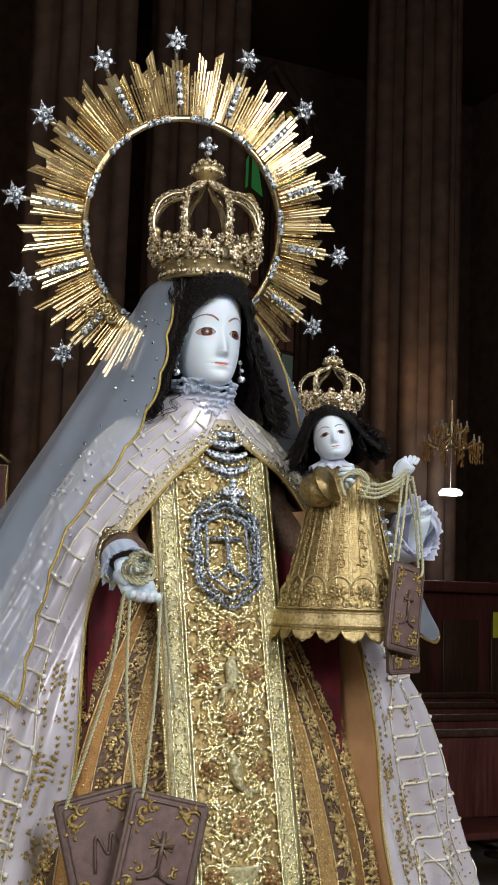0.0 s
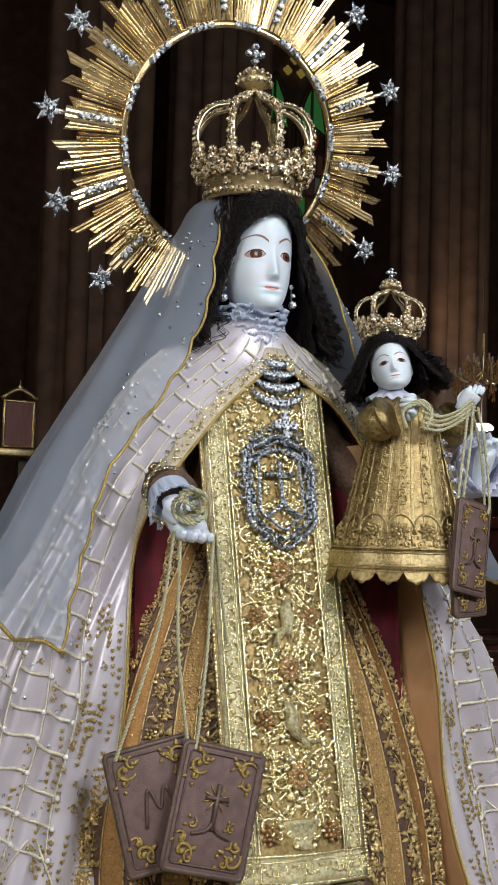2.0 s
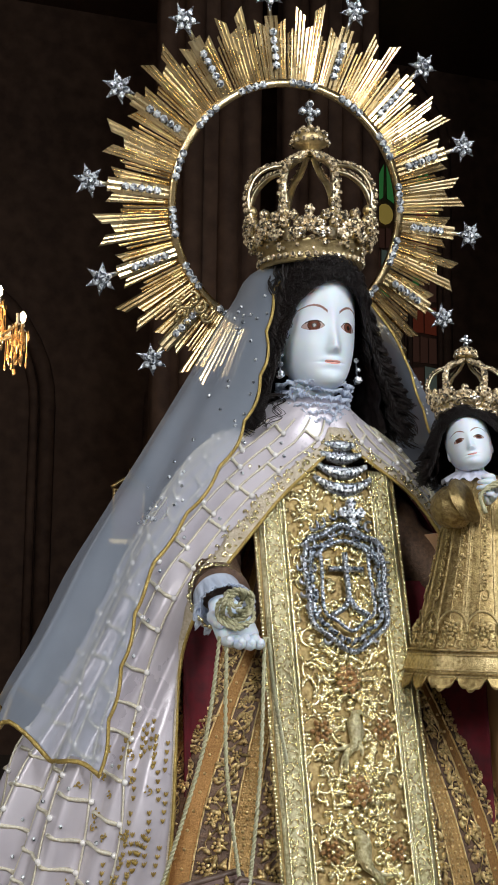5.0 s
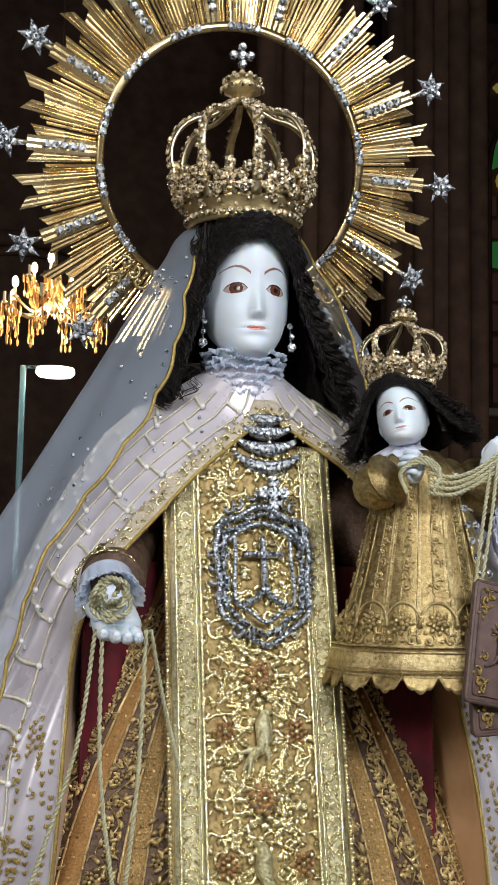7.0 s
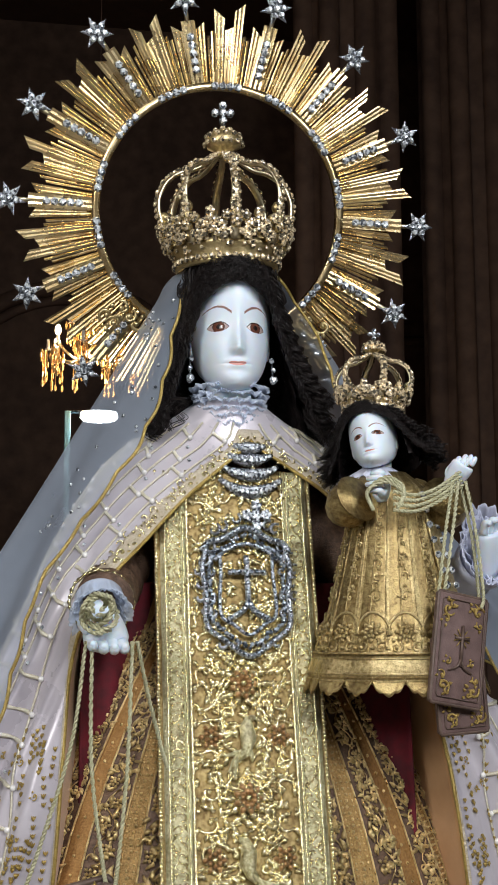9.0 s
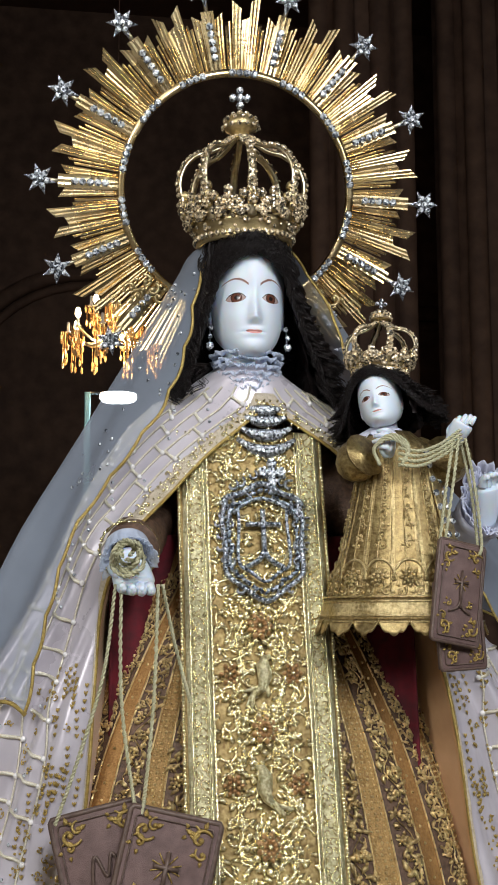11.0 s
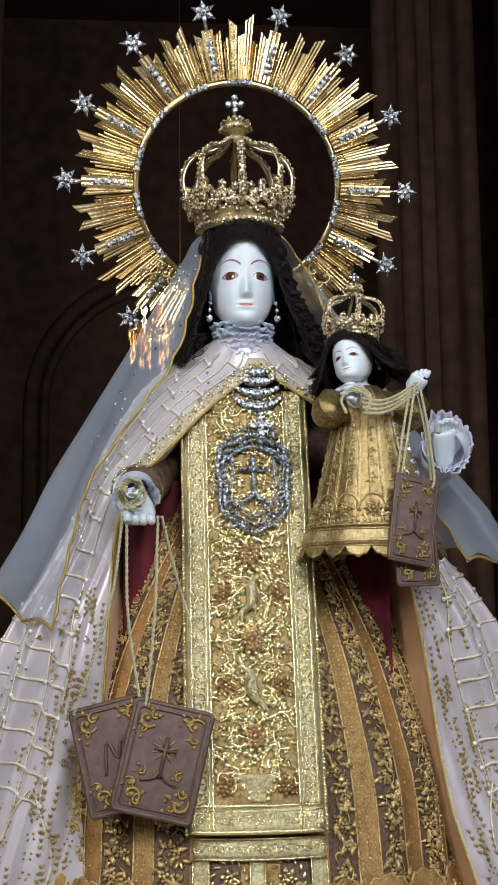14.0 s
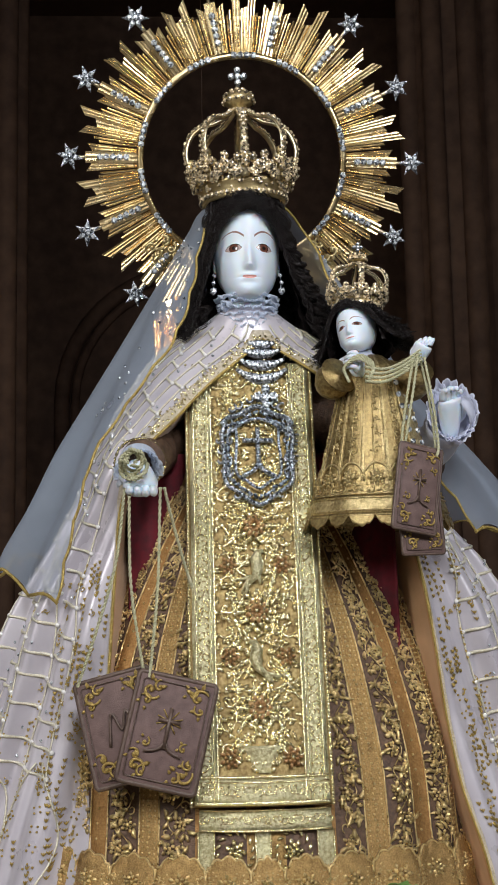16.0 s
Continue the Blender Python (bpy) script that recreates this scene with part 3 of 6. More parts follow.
# processional platform under the statue
plat = thing("float_platform", "gilt carved wooden processional platform under the statue", "platform", (0, 0.05, 0))
part("body", Shape().box((0, 0.05, 0.27), (1.5, 1.1, 0.54), bevel=0.02), WOOD_RED, plat)
part("top", Shape().box((0, 0.05, 0.57), (1.6, 1.2, 0.06), bevel=0.02), GOLD_DULL, plat)

# ---- the statue ----


def scap_y(z):
    return -0.066 - (1.83 - z) * 0.267


def head_mesh(sh, place, k, mi, eye_gap, fine=1.0):
    """A carved head, built at the size of the large statue and scaled by k about its chin level."""
    w = along((-0.104, 0.009), (-0.1, 0.022), (-0.088, 0.036), (-0.065, 0.0505), (-0.03, 0.0595), (0.0, 0.062), (0.04, 0.06), (0.07, 0.053), (0.095, 0.034), (0.11, 0.003))
    yf = along((-0.104, -0.066), (-0.098, -0.077), (-0.085, -0.082), (-0.065, -0.081), (-0.03, -0.082), (0.0, -0.084), (0.04, -0.084), (0.07, -0.072), (0.095, -0.045), (0.11, -0.003))
    yb = along((-0.104, -0.045), (-0.098, -0.02), (-0.085, 0.01), (-0.065, 0.04), (-0.03, 0.06), (0.0, 0.07), (0.04, 0.07), (0.07, 0.062), (0.095, 0.045), (0.11, 0.003))

    def fn(u, v):
        z = -0.104 + 0.214 * v
        w_ = 2 * u - 1
        a = 2 * math.pi * (0.75 + 0.5 * w_ * (0.55 + 0.45 * w_ * w_))
        c, s = math.cos(a), math.sin(a)
        e = 1.0 if s < 0 else 0.9
        x = w(z) * c
        mid = (yf(z) + yb(z)) / 2 + 0.008
        y = mid + ((yb(z) - mid) if s > 0 else (mid - yf(z))) * math.copysign(abs(s) ** e, s)
        if s < 0:
            front = clamp(-s * 1.5)
            d = 0.0
            t = clamp((0.0 - z) / 0.042)
            nose = (0.0022 + 0.0105 * t ** 1.5) * bell(x, 0.0052 + 0.0012 * t)
            nose *= smooth((z + 0.06) / 0.013) * smooth((0.02 - z) / 0.03)
            d += nose
            for q in (-1, 1):
                ex = x - q * eye_gap
                d -= 0.0042 * bell(ex, 0.017) * bell(z + 0.0135, 0.013)
                d += 0.0042 * bell(ex, 0.0105) * bell(z + 0.0155, 0.0085)
                d += 0.0022 * bell(x - q * 0.03, 0.017) * bell(z + 0.047, 0.016)
                d += 0.0018 * bell(x - q * 0.0062, 0.0028) * bell(z + 0.0515, 0.0036)
                d -= 0.0009 * bell(x - q * 0.0135, 0.003) * bell(z + 0.0695, 0.003)
            d += 0.0026 * bell(x, 0.0105) * (bell(z + 0.0655, 0.0026) + 1.05 * bell(z + 0.0725, 0.003))
            d -= 0.0017 * bell(x, 0.011) * bell(z + 0.069, 0.001)
            d -= 0.0016 * bell(x, 0.012) * bell(z + 0.0805, 0.0035)
            d += 0.0034 * bell(x, 0.012) * bell(z + 0.093, 0.0075)
            y -= d * front
        return Vector((x, y, z))

    def paint(u, v):
        p = fn(u, v)
        if p.y > -0.03:
            return mi
        for q in (-1, 1):
            ex, ez = (p.x - q * eye_gap) * q, p.z + 0.0155
            r = math.hypot(ex, ez - 0.0006)
            top = 0.0088 * (max(0, 1 - (ex / 0.0146) ** 2)) ** 0.75
            low = 0.0066 * (max(0, 1 - ((ex - 0.001) / 0.0146) ** 2)) ** 0.75
            if abs(ex) < 0.0146 and -low < ez < top:
                if ez > top - 0.0016:
                    return mi + 3
                if ez < -low + 0.0006:
                    return mi + 4
                if r < 0.0034 or 0.0074 < r < 0.0082:
                    return mi + 3
                if r < 0.0082:
                    return mi + 2
                return mi + 1
            bz = 0.0148 - 24 * (ex - 0.002) ** 2
            if -0.0175 < ex < 0.0205 and abs(p.z - bz) < 0.0006 + 0.0013 * clamp((0.0205 - ex) / 0.03):
                return mi + 4
        lw = 0.0128
        if abs(p.x) < lw:
            f = math.sqrt(max(0, 1 - (p.x / lw) ** 2))
            lz = p.z + 0.069 - 8 * p.x * p.x
            if abs(lz) < 0.00035:
                return mi + 4
            if -0.0036 * f < lz < 0.0028 * f - 0.001 * bell(p.x, 0.002):
                return mi + 5
        return mi
    nu, nv = int(320 * fine), int(300 * fine)
    head = Shape().grid(fn, nu, nv, True, paint)
    head.grid(lambda u, v: fn(u, 0).lerp(Vector((0, -0.055, -0.1045)), v), nu, 1, True, mi)
    for q in (-1, 1):
        head.ball((q * 0.057, -0.005, -0.03), 0.018, mi, 10, 8, (0.3, 0.7, 1.1))
    head.moved(place @ Matrix.Diagonal((*k, 1)))
    sh.add(head.v, head.f)
    sh.m[-len(head.m):] = head.m
    return sh


def hand_mesh(sh, wrist, palm, spread, k, mi, curl=0.5, fingers=True):
    """A carved hand: wrist to palm, then four fingers and a thumb; spread is the way across the knuckles."""
    wrist, palm, spread = Vector(wrist), Vector(palm), Vector(spread).normalized()
    d = (palm - wrist).normalized()
    nrm = d.cross(spread).normalized()
    sh.tube(bend([wrist, wrist.lerp(palm, 0.5), palm, palm + d * 0.012 * k], 8), lambda t: k * (0.019 + 0.012 * math.sin(math.pi * min(1, t * 0.75))), 12, mi, 0.6, up=nrm)
    for i in range(4):
        off = spread * (i - 1.5) * 0.0145 * k
        b0 = palm + off + d * 0.006 * k
        ln = (0.03, 0.036, 0.034, 0.026)[i] * k
        pts = [b0, b0 + d * ln * 0.5 + nrm * ln * 0.15 * curl, b0 + d * ln * (0.95 - 0.5 * curl) + nrm * ln * 0.7 * curl, b0 + d * ln * (1.2 - 1.1 * curl) + nrm * ln * 1.25 * curl]
        sh.tube(bend(pts, 8), lambda t: k * (0.0082 - 0.0028 * t ** 2), 8, mi)
        sh.ball(bend(pts, 8)[-1], 0.0055 * k, mi, 8, 5)
    t0 = wrist.lerp(palm, 0.5) - spread * 0.018 * k
    pts = [t0, t0 + d * 0.018 * k - spread * 0.012 * k + nrm * 0.008 * k, t0 + d * 0.04 * k - spread * 0.01 * k + nrm * 0.016 * k]
    sh.tube(bend(pts, 6), lambda t: k * (0.0095 - 0.003 * t), 8, mi)
    sh.ball(pts[-1], 0.0066 * k, mi, 8, 5)
    return sh


SKIN = [PORCELAIN, EYE_WHITE, IRIS, PUPIL, BROW, LIP, WOOD_DARK]
lady = Shape()
head_mesh(lady, pose(0.0, -0.005, 2.061, 0, 0, 1), (1, 1, 1), 0, 0.027)
lady.turned((0, -0.005, 1.86), [(0.045, 0), (0.042, 0.03), (0.036, 0.06), (0.034, 0.1), (0.036, 0.16)], 24, 0)
lady.turned((0, 0.02, 0.6), [(0.2, 0), (0.12, 0.3), (0.08, 0.9), (0.09, 1.1), (0.1, 1.2), (0.05, 1.29), (0.001, 1.3)], 20, 6)
hand_mesh(lady, (-0.197, -0.19, 1.645), (-0.19, -0.235, 1.605), (0.85, -0.2, -0.1), 0.92, 0, 0.35)
hand_mesh(lady, (0.327, -0.195, 1.685), (0.322, -0.222, 1.735), (-0.75, -0.55, 0.0), 0.8, 0, 0.3)
whole("statue", lady, SKIN, "ivory-painted carved statue of a woman, clothed and crowned", "statue")

# ---- wig ----


def wig(label, place, k, hairline, side, low, locks, seed, width, waves=(5.0, 9.0)):
    """A wig: a full cap open over the face, with curled locks over and below it."""
    rnd = random.Random(seed)
    root = thing("wig", label, "wig", place.translation, "wigs")
    m = place @ Matrix.Diagonal((*k, 1))
    deep = along((-0.2, 0.106), (0.0, 0.09), (0.05, 0.087), (0.07, 0.082), (0.09, 0.07), (0.118, 0.012))

    def cap(u, v):
        z = 0.118 - (0.118 - low) * v
        face = hairline(z)
        a = face + (2 * math.pi - 2 * face) * u
        w = width(z)
        b = deep(z)
        wob = 1 + 0.07 * noise.noise(Vector((math.cos(a) * 7, math.sin(a) * 7, z * 55 + seed)))
        return Vector((w * math.sin(a) * wob, -b * math.cos(a) * wob * (1 if math.cos(a) > 0 else 1.1), z))
    part("cap", Shape().grid(cap, 90, 50).moved(m), HAIR, root)
    lock = Shape()
    for i in range(locks):
        q = 1 if i % 2 else -1
        a = rnd.uniform(0.95, 2.6)
        n, turns = 60, rnd.uniform(*waves)
        top = rnd.uniform(-0.03, 0.1)
        end = low + rnd.uniform(-0.02, 0.06)
        rad = rnd.uniform(0.005, 0.0105)
        wide, lag = rnd.uniform(-0.012, 0.012), rnd.uniform(0, 50)
        for strand in range(6):
            jit = [rnd.uniform(-0.0042, 0.0042) for _ in range(3)]
            late = rnd.uniform(-0.8, 0.8)
            pts = []
            for s in range(n):
                t = s / (n - 1)
                z = top + (end - top) * t
                aa = max(a, hairline(z) + 0.16) if z > -0.12 else a
                w = width(max(z, low)) + 0.002 + side(t, q) + wide * t
                aa += 0.3 * t * noise.noise(Vector((t * 4, lag, 0.5)))
                grow = 0.45 + 0.75 * t
                ph = turns * 2 * math.pi * (t + 0.12 * math.sin(5 * t + lag)) + i * 1.7 + late
                pts.append((q * w * math.sin(aa) + rad * grow * math.cos(ph) + jit[0], -(0.087 + 0.02 * t) * math.cos(aa) + rad * grow * math.sin(ph) + jit[1], z + jit[2] + 0.3 * rad * math.sin(ph)))
            lock.tube(pts, lambda t: 0.00095 * (1.15 - 0.7 * t), 4)
    part("curled_hair", lock.moved(m), HAIR, root)["kind"] = "stuff"
    frizz = Shape()
    for i in range(4200):
        z = rnd.uniform(low, 0.1)
        q = rnd.choice((-1, 1))
        a = hairline(z) + abs(rnd.gauss(0.0, 0.5)) * (1 if i % 3 else 0.2)
        t = clamp((0.06 - z) / (0.06 - low))
        w = width(z) + rnd.uniform(-0.002, 0.006) + side(t, q) * 0.8
        r = rnd.uniform(0.003, 0.0085)
        cx, cy = q * w * math.sin(a), -(deep(z) + rnd.uniform(-0.002, 0.006)) * math.cos(a)
        p0, tw = rnd.uniform(0, 6.28), rnd.choice((-1, 1))
        ox, oy = math.cos(a) * q, math.sin(a)
        frizz.tube([(cx + ox * r * math.cos(p0 + tw * j * 0.7), cy + oy * r * math.cos(p0 + tw * j * 0.7) - 0.0012 * j * math.cos(a), z + r * math.sin(p0 + tw * j * 0.7) - 0.0008 * j) for j in range(10)], 0.00065, 3)
    part("hairline_frizz", frizz.moved(m), HAIR, root)["kind"] = "stuff"
    return root


hl = along((-0.2, 1.1), (-0.1, 1.02), (-0.06, 0.95), (0.0, 0.84), (0.025, 0.74), (0.038, 0.6), (0.05, 0.4), (0.058, 0.2), (0.061, 0.0))
wd = along((-0.2, 0.12), (-0.13, 0.108), (-0.05, 0.09), (0.0, 0.08), (0.06, 0.071), (0.09, 0.056), (0.118, 0.01))
wig("long black curled wig on the statue's head", pose(0, -0.005, 2.061), (1, 1, 1), hl, lambda t, q: 0.022 * t * t * (1.8 if q > 0 else 0.2), -0.16, 150, 4, wd)

# lace ruff at the neck


def frill(lay, u, v):
    a = 2 * math.pi * u
    nz = noise.noise(Vector((math.cos(a) * 5, math.sin(a) * 5, lay * 7.3)))
    n2 = noise.noise(Vector((math.cos(a) * 14, math.sin(a) * 14, lay * 3.1 + v)))
    n3 = noise.noise(Vector((math.cos(a) * 34, math.sin(a) * 34, lay * 5.7)))
    r = 0.043 - 0.0022 * lay + 0.012 * v + 0.004 * v * n2 + 0.0055 * v * n3
    return Vector((r * 1.05 * math.cos(a), -0.018 + r * math.sin(a), 1.966 - 0.0105 * lay + 0.004 * v - 0.007 * v * v + 0.008 * v * nz + 0.0065 * n3 * v))


neck = thing("neck_ruff", "pale blue gathered lace ruff round the statue's neck", "ruff", (0, -0.018, 1.9))
for lay in range(6):
    part("frill", Shape().grid(lambda u, v: frill(lay, u, v), 420, 6, True), LACE_BLUE, neck, thick=0.0012)

for q in (-1, 1):
    er = thing("earring", "crystal drop earring hanging at the statue's ear", "earring", (q * 0.06, -0.03, 2.0), "pair of earrings")
    stone(er, (q * 0.06, -0.036, 2.008), (q * 0.3, -1, 0), 0.0045)
    part("link", Shape().tube([(q * 0.061, -0.034, 2.005), (q * 0.062, -0.036, 1.975)], 0.0015, 5), SILVER, er)
    for z, r in ((1.993, 0.004), (1.978, 0.0065)):
        stone(er, (q * 0.062, -0.04, z), (-q * 0.1, -1, 0.1), r)
        stone(er, (q * 0.062, -0.034, z), (q, 0.2, 0), r)

# ---- gown ----
gown_a = along((0.6, 0.52), (0.8, 0.46), (1.0, 0.4), (1.16, 0.385), (1.29, 0.345), (1.384, 0.305), (1.5, 0.235), (1.62, 0.15), (1.72, 0.11), (1.86, 0.07))


def gown_b(z):
    return -scap_y(z) - 0.012


def gown_pt(a, z, out=0.0):
    """A point of the gown: a turns from 0 in front towards the east side."""
    fold = clamp((1.62 - z) / 0.5) * clamp(abs(math.sin(a)) * 2.2 - 0.35)
    r = 1 + 0.016 * fold * math.sin(a * 22) + 0.01 * fold * math.sin(a * 9 + 1)
    n = Vector((math.sin(a) / gown_a(z), -math.cos(a) / gown_b(z), 0)).normalized()
    sx_, cy_ = math.sin(a), math.cos(a)
    sx_, cy_ = math.copysign(abs(sx_) ** 1.2, sx_), math.copysign(abs(cy_) ** 1.2, cy_)
    return Vector((gown_a(z) * sx_ * r, -gown_b(z) * cy_ * r, z)) + n * out


def strip_of(a):
    """Which kind of strip of the gown lies at the angle a: vine ground, beaded braid or plain copper braid."""
    t = (abs(a) - 0.5) / 0.237
    if t % 1.0 > 0.4:
        return 0
    return 1 if int(math.floor(t)) % 2 == 0 else 2


gown = thing("gown", "brown and gold embroidered bell-shaped gown with braid strips", "gown", (0, 0, 0.6))
part("skirt", Shape().grid(lambda u, v: gown_pt(2 * math.pi * u - math.pi, 0.6 + 1.26 * v), 640, 60, True, lambda u, v: strip_of(2 * math.pi * u - math.pi)), [BROWN_CLOTH, TAN_BRAID, COPPER_BRAID], gown)


def on_gown(a, z, out):
    return gown_pt(a, z, out)


def spiral(S, cu, cv, size, turn, way, thick, sh, out=0.0035, leaf=True, mi=0):
    """A scroll of padded gold thread on the surface S(u, v, out), with a leaf bud at its heart."""
    pts = []
    for i in range(15):
        t = i / 14
        r = size * (1 - 0.78 * t)
        w = turn + way * t * 4.6
        pts.append(S(cu + r * math.cos(w), cv + r * math.sin(w), out))
    sh.tube(pts, lambda t: thick * (0.55 + 0.6 * math.sin(math.pi * clamp(t * 0.9 + 0.1))), 5, mi)
    if leaf:
        c = S(cu, cv, out + thick * 0.3)
        sh.ball(c, thick * 1.7, mi, 6, 4)
        for w in (turn + 0.9, turn + 2.2):
            p = [S(cu + size * q * math.cos(w), cv + size * q * math.sin(w), out) for q in (0.95, 1.25, 1.6)]
            sh.tube(p, lambda t: thick * 1.5 * math.sin(math.pi * clamp(0.25 + 0.75 * t)) + 0.0003, 5, mi)


def rosette(S, cu, cv, r, sh, petals=8, out=0.004, mi=0, heart=1):
    """A flower of raised petals round a heart."""
    for ring, (rr, ln, n) in enumerate(((0.72, 0.46, petals), (0.42, 0.36, petals))):
        for k in range(n):
            w = 2 * math.pi * (k + 0.5 * ring) / n
            p = [S(cu + r * q * math.cos(w), cv + r * q * math.sin(w), out + 0.002 * ring) for q in (rr - ln / 2, rr, rr + ln / 2)]
            sh.tube(p, lambda t: r * 0.22 * math.sin(math.pi * clamp(0.12 + 0.8 * t)) + 0.0002, 6, mi)
    sh.ball(S(cu, cv, out + 0.003), r * 0.24, heart, 8, 5)


# raised embroidery on the gown's brown strips: flowers and leaves on a winding stem
vine = Shape()
rnd = random.Random(11)


def gown_leaf(S, u, v, ln, way, wide, sh):
    pts = [S(u + ln * t * math.cos(way + 0.5 * t), v + ln * t * math.sin(way + 0.5 * t), 0.0022 + 0.001 * math.sin(math.pi * t)) for t in (0, 0.3, 0.6, 1)]
    sh.tube(pts, lambda t: 0.0003 + wide * math.sin(math.pi * clamp(0.1 + 0.85 * t)), 5)


for side in (-1, 1):
    for strip in range(-1, 6):
        a_mid = 0.5 + 0.237 * (strip + 0.72)
        z, step = 0.98, 0
        while z < 1.62:
            ga = math.hypot(gown_a(z) * math.cos(a_mid), gown_b(z) * math.sin(a_mid))
            half = max(0.006, 0.068 * ga)
            S = lambda u, v, o: gown_pt(side * a_mid + u / max(ga, 0.05), v, o)
            way = 1 if step % 2 else -1
            vine.tube([S(way * half * 0.5 * math.sin(math.pi * t), z + 1.5 * half * t, 0.002) for t in (0, 0.25, 0.5, 0.75, 1)], 0.001, 4)
            rosette(S, -way * half * 0.32, z + half * 0.75, half * 0.6, vine, 5, 0.0022, heart=0)
            spiral(S, way * half * 0.5, z + half * 0.2, half * 0.34, rnd.uniform(0, 6.28), way, 0.0012, vine, 0.002, False)
            for k in range(10):
                gown_leaf(S, rnd.uniform(-0.8, 0.8) * half, z + rnd.uniform(0, 1.5) * half, half * rnd.uniform(0.45, 0.75), rnd.uniform(0, 6.28), half * rnd.uniform(0.12, 0.2), vine)
            z += half * 1.5
            step += 1
part("embroidery", vine, GOWN_THREAD, gown, "raised gold thread vine embroidery")["kind"] = "stuff"

# corded edges and bead rows of the braids
studs = Shape()
for side in (-1, 1):
    for strip in range(6):
        for t in (0.0, 0.4):
            a = side * (0.5 + 0.237 * (strip + t))
            part("braid_edge", Shape().tube([gown_pt(a, 0.9 + 0.72 * k / 24, 0.0015) for k in range(25)], 0.0015, 5), GOWN_THREAD, gown)
        for row, t in enumerate((0.08, 0.2, 0.32)):
            for k in range(90):
                if strip % 2 == 0 or (k % 3 == 0 and row == 1):
                    studs.ball(gown_pt(side * (0.5 + 0.237 * (strip + t)) + (0.006 * math.sin(k * 1.6) if row == 1 else 0), 0.93 + 0.69 * k / 89, 0.0008), 0.0025 if row == 1 else 0.0017, 0, 5, 3)
part("stud_stitching", studs, GOWN_THREAD, gown, "small gold studs on the braid")["kind"] = "stuff"

# lower border of the gown: belt strip, scallops with flowers
belt = Shape().grid(lambda u, v: gown_pt(-0.33 + 0.66 * u, 1.096 - 0.03 * v, 0.006), 30, 3)
part("belt_strip", belt, GOLD_BORDER, gown, thick=0.004)
for a, half, mat in ((-0.3, 0.035, GOLD_BORDER), (-0.02, 0.05, GOLD_BORDER), (0.3, 0.035, GOLD_BORDER)):
    part("upright_braid", Shape().grid(lambda u, v: gown_pt(a + half * (2 * u - 1), 1.064 - 0.09 * v, 0.005), 8, 6), mat, gown, "bright gold upright braid", thick=0.003)
    for q in (-1, 1):
        part("braid_edge", Shape().tube([gown_pt(a + q * half, 1.064 - 0.09 * k / 8, 0.008) for k in range(9)], 0.0016, 5), GOLD_THREAD, gown)
for z in (1.096, 1.066):
    part("braid_edge", Shape().tube([gown_pt(-0.33 + 0.66 * k / 24, z, 0.0095) for k in range(25)], 0.002, 5), GOLD_THREAD, gown)
bel = Shape()
for k in range(26):
    Sb = lambda u, v, o: gown_pt(-0.32 + 0.64 * k / 25 + u / 0.36, v, o)
    spiral(Sb, 0.0, 1.081, 0.007, k * 1.7, 1 if k % 2 else -1, 0.0013, bel, 0.009, False)
for q in (-1, 1):
    Sb = lambda u, v, o: gown_pt(q * 0.16 - 0.01 + u / 0.36, v, o)
    rosette(Sb, 0.0, 1.035, 0.02, bel, 7, 0.004, heart=0)
    for k in range(14):
        gown_leaf(Sb, 0.026 * math.cos(k * 0.45), 1.035 + 0.024 * math.sin(k * 0.45), 0.013, k * 0.45 + 0.6, 0.0026, bel)
part("belt_embroidery", bel, GOLD_THREAD, gown)["kind"] = "stuff"
for k in range(-6, 7):
    a = 0.2 * k
    lobe = lambda u: 0.998 + 0.03 * math.cos(math.pi * (u - 0.5)) + 0.005 * abs(math.sin(5 * math.pi * u))
    scal = Shape().grid(lambda u, v: gown_pt(a + 0.1 * math.sin(math.pi * (u - 0.5)) * (1 - 0.15 * v), lobe(u) - 0.11 * v, 0.008 + 0.003 * math.sin(math.pi * u)), 40, 6)
    so = part("scallop", scal, TAN_BRAID, gown, thick=0.004)
    fl = Shape()
    Sg = lambda u, v, o: gown_pt(a + u / 0.3, v, o + 0.008)
    rosette(Sg, 0.0, 0.99, 0.017, fl, 7, 0.004, heart=0)
    for w_ in range(11):
        spiral(Sg, 0.025 * math.cos(w_ * 0.57), 0.985 + 0.024 * math.sin(w_ * 0.57), 0.006, w_, 1 if w_ % 2 else -1, 0.0012, fl, 0.003)
    for w_ in range(60):
        gown_leaf(Sg, rnd.uniform(-0.028, 0.028), rnd.uniform(0.955, 1.012), 0.007, rnd.uniform(0, 6.28), 0.0014, fl)
    fl.tube([Sg(0.03 * math.sin(math.pi * (s / 40 - 0.5)), lobe(s / 40) - 0.002, 0.004) for s in range(41)], 0.0018, 6)
    part("scallop_flower", fl, GOWN_THREAD, so)

# ---- scapular panel ----
HW = 0.11


def scap_pt(x, z, out=0.0):
    y = scap_y(z) + 1.1 * x * x - 0.004
    n = Vector((-2.2 * x, -1, 0.267)).normalized()
    return Vector((x - 0.004, y, z)) + n * out


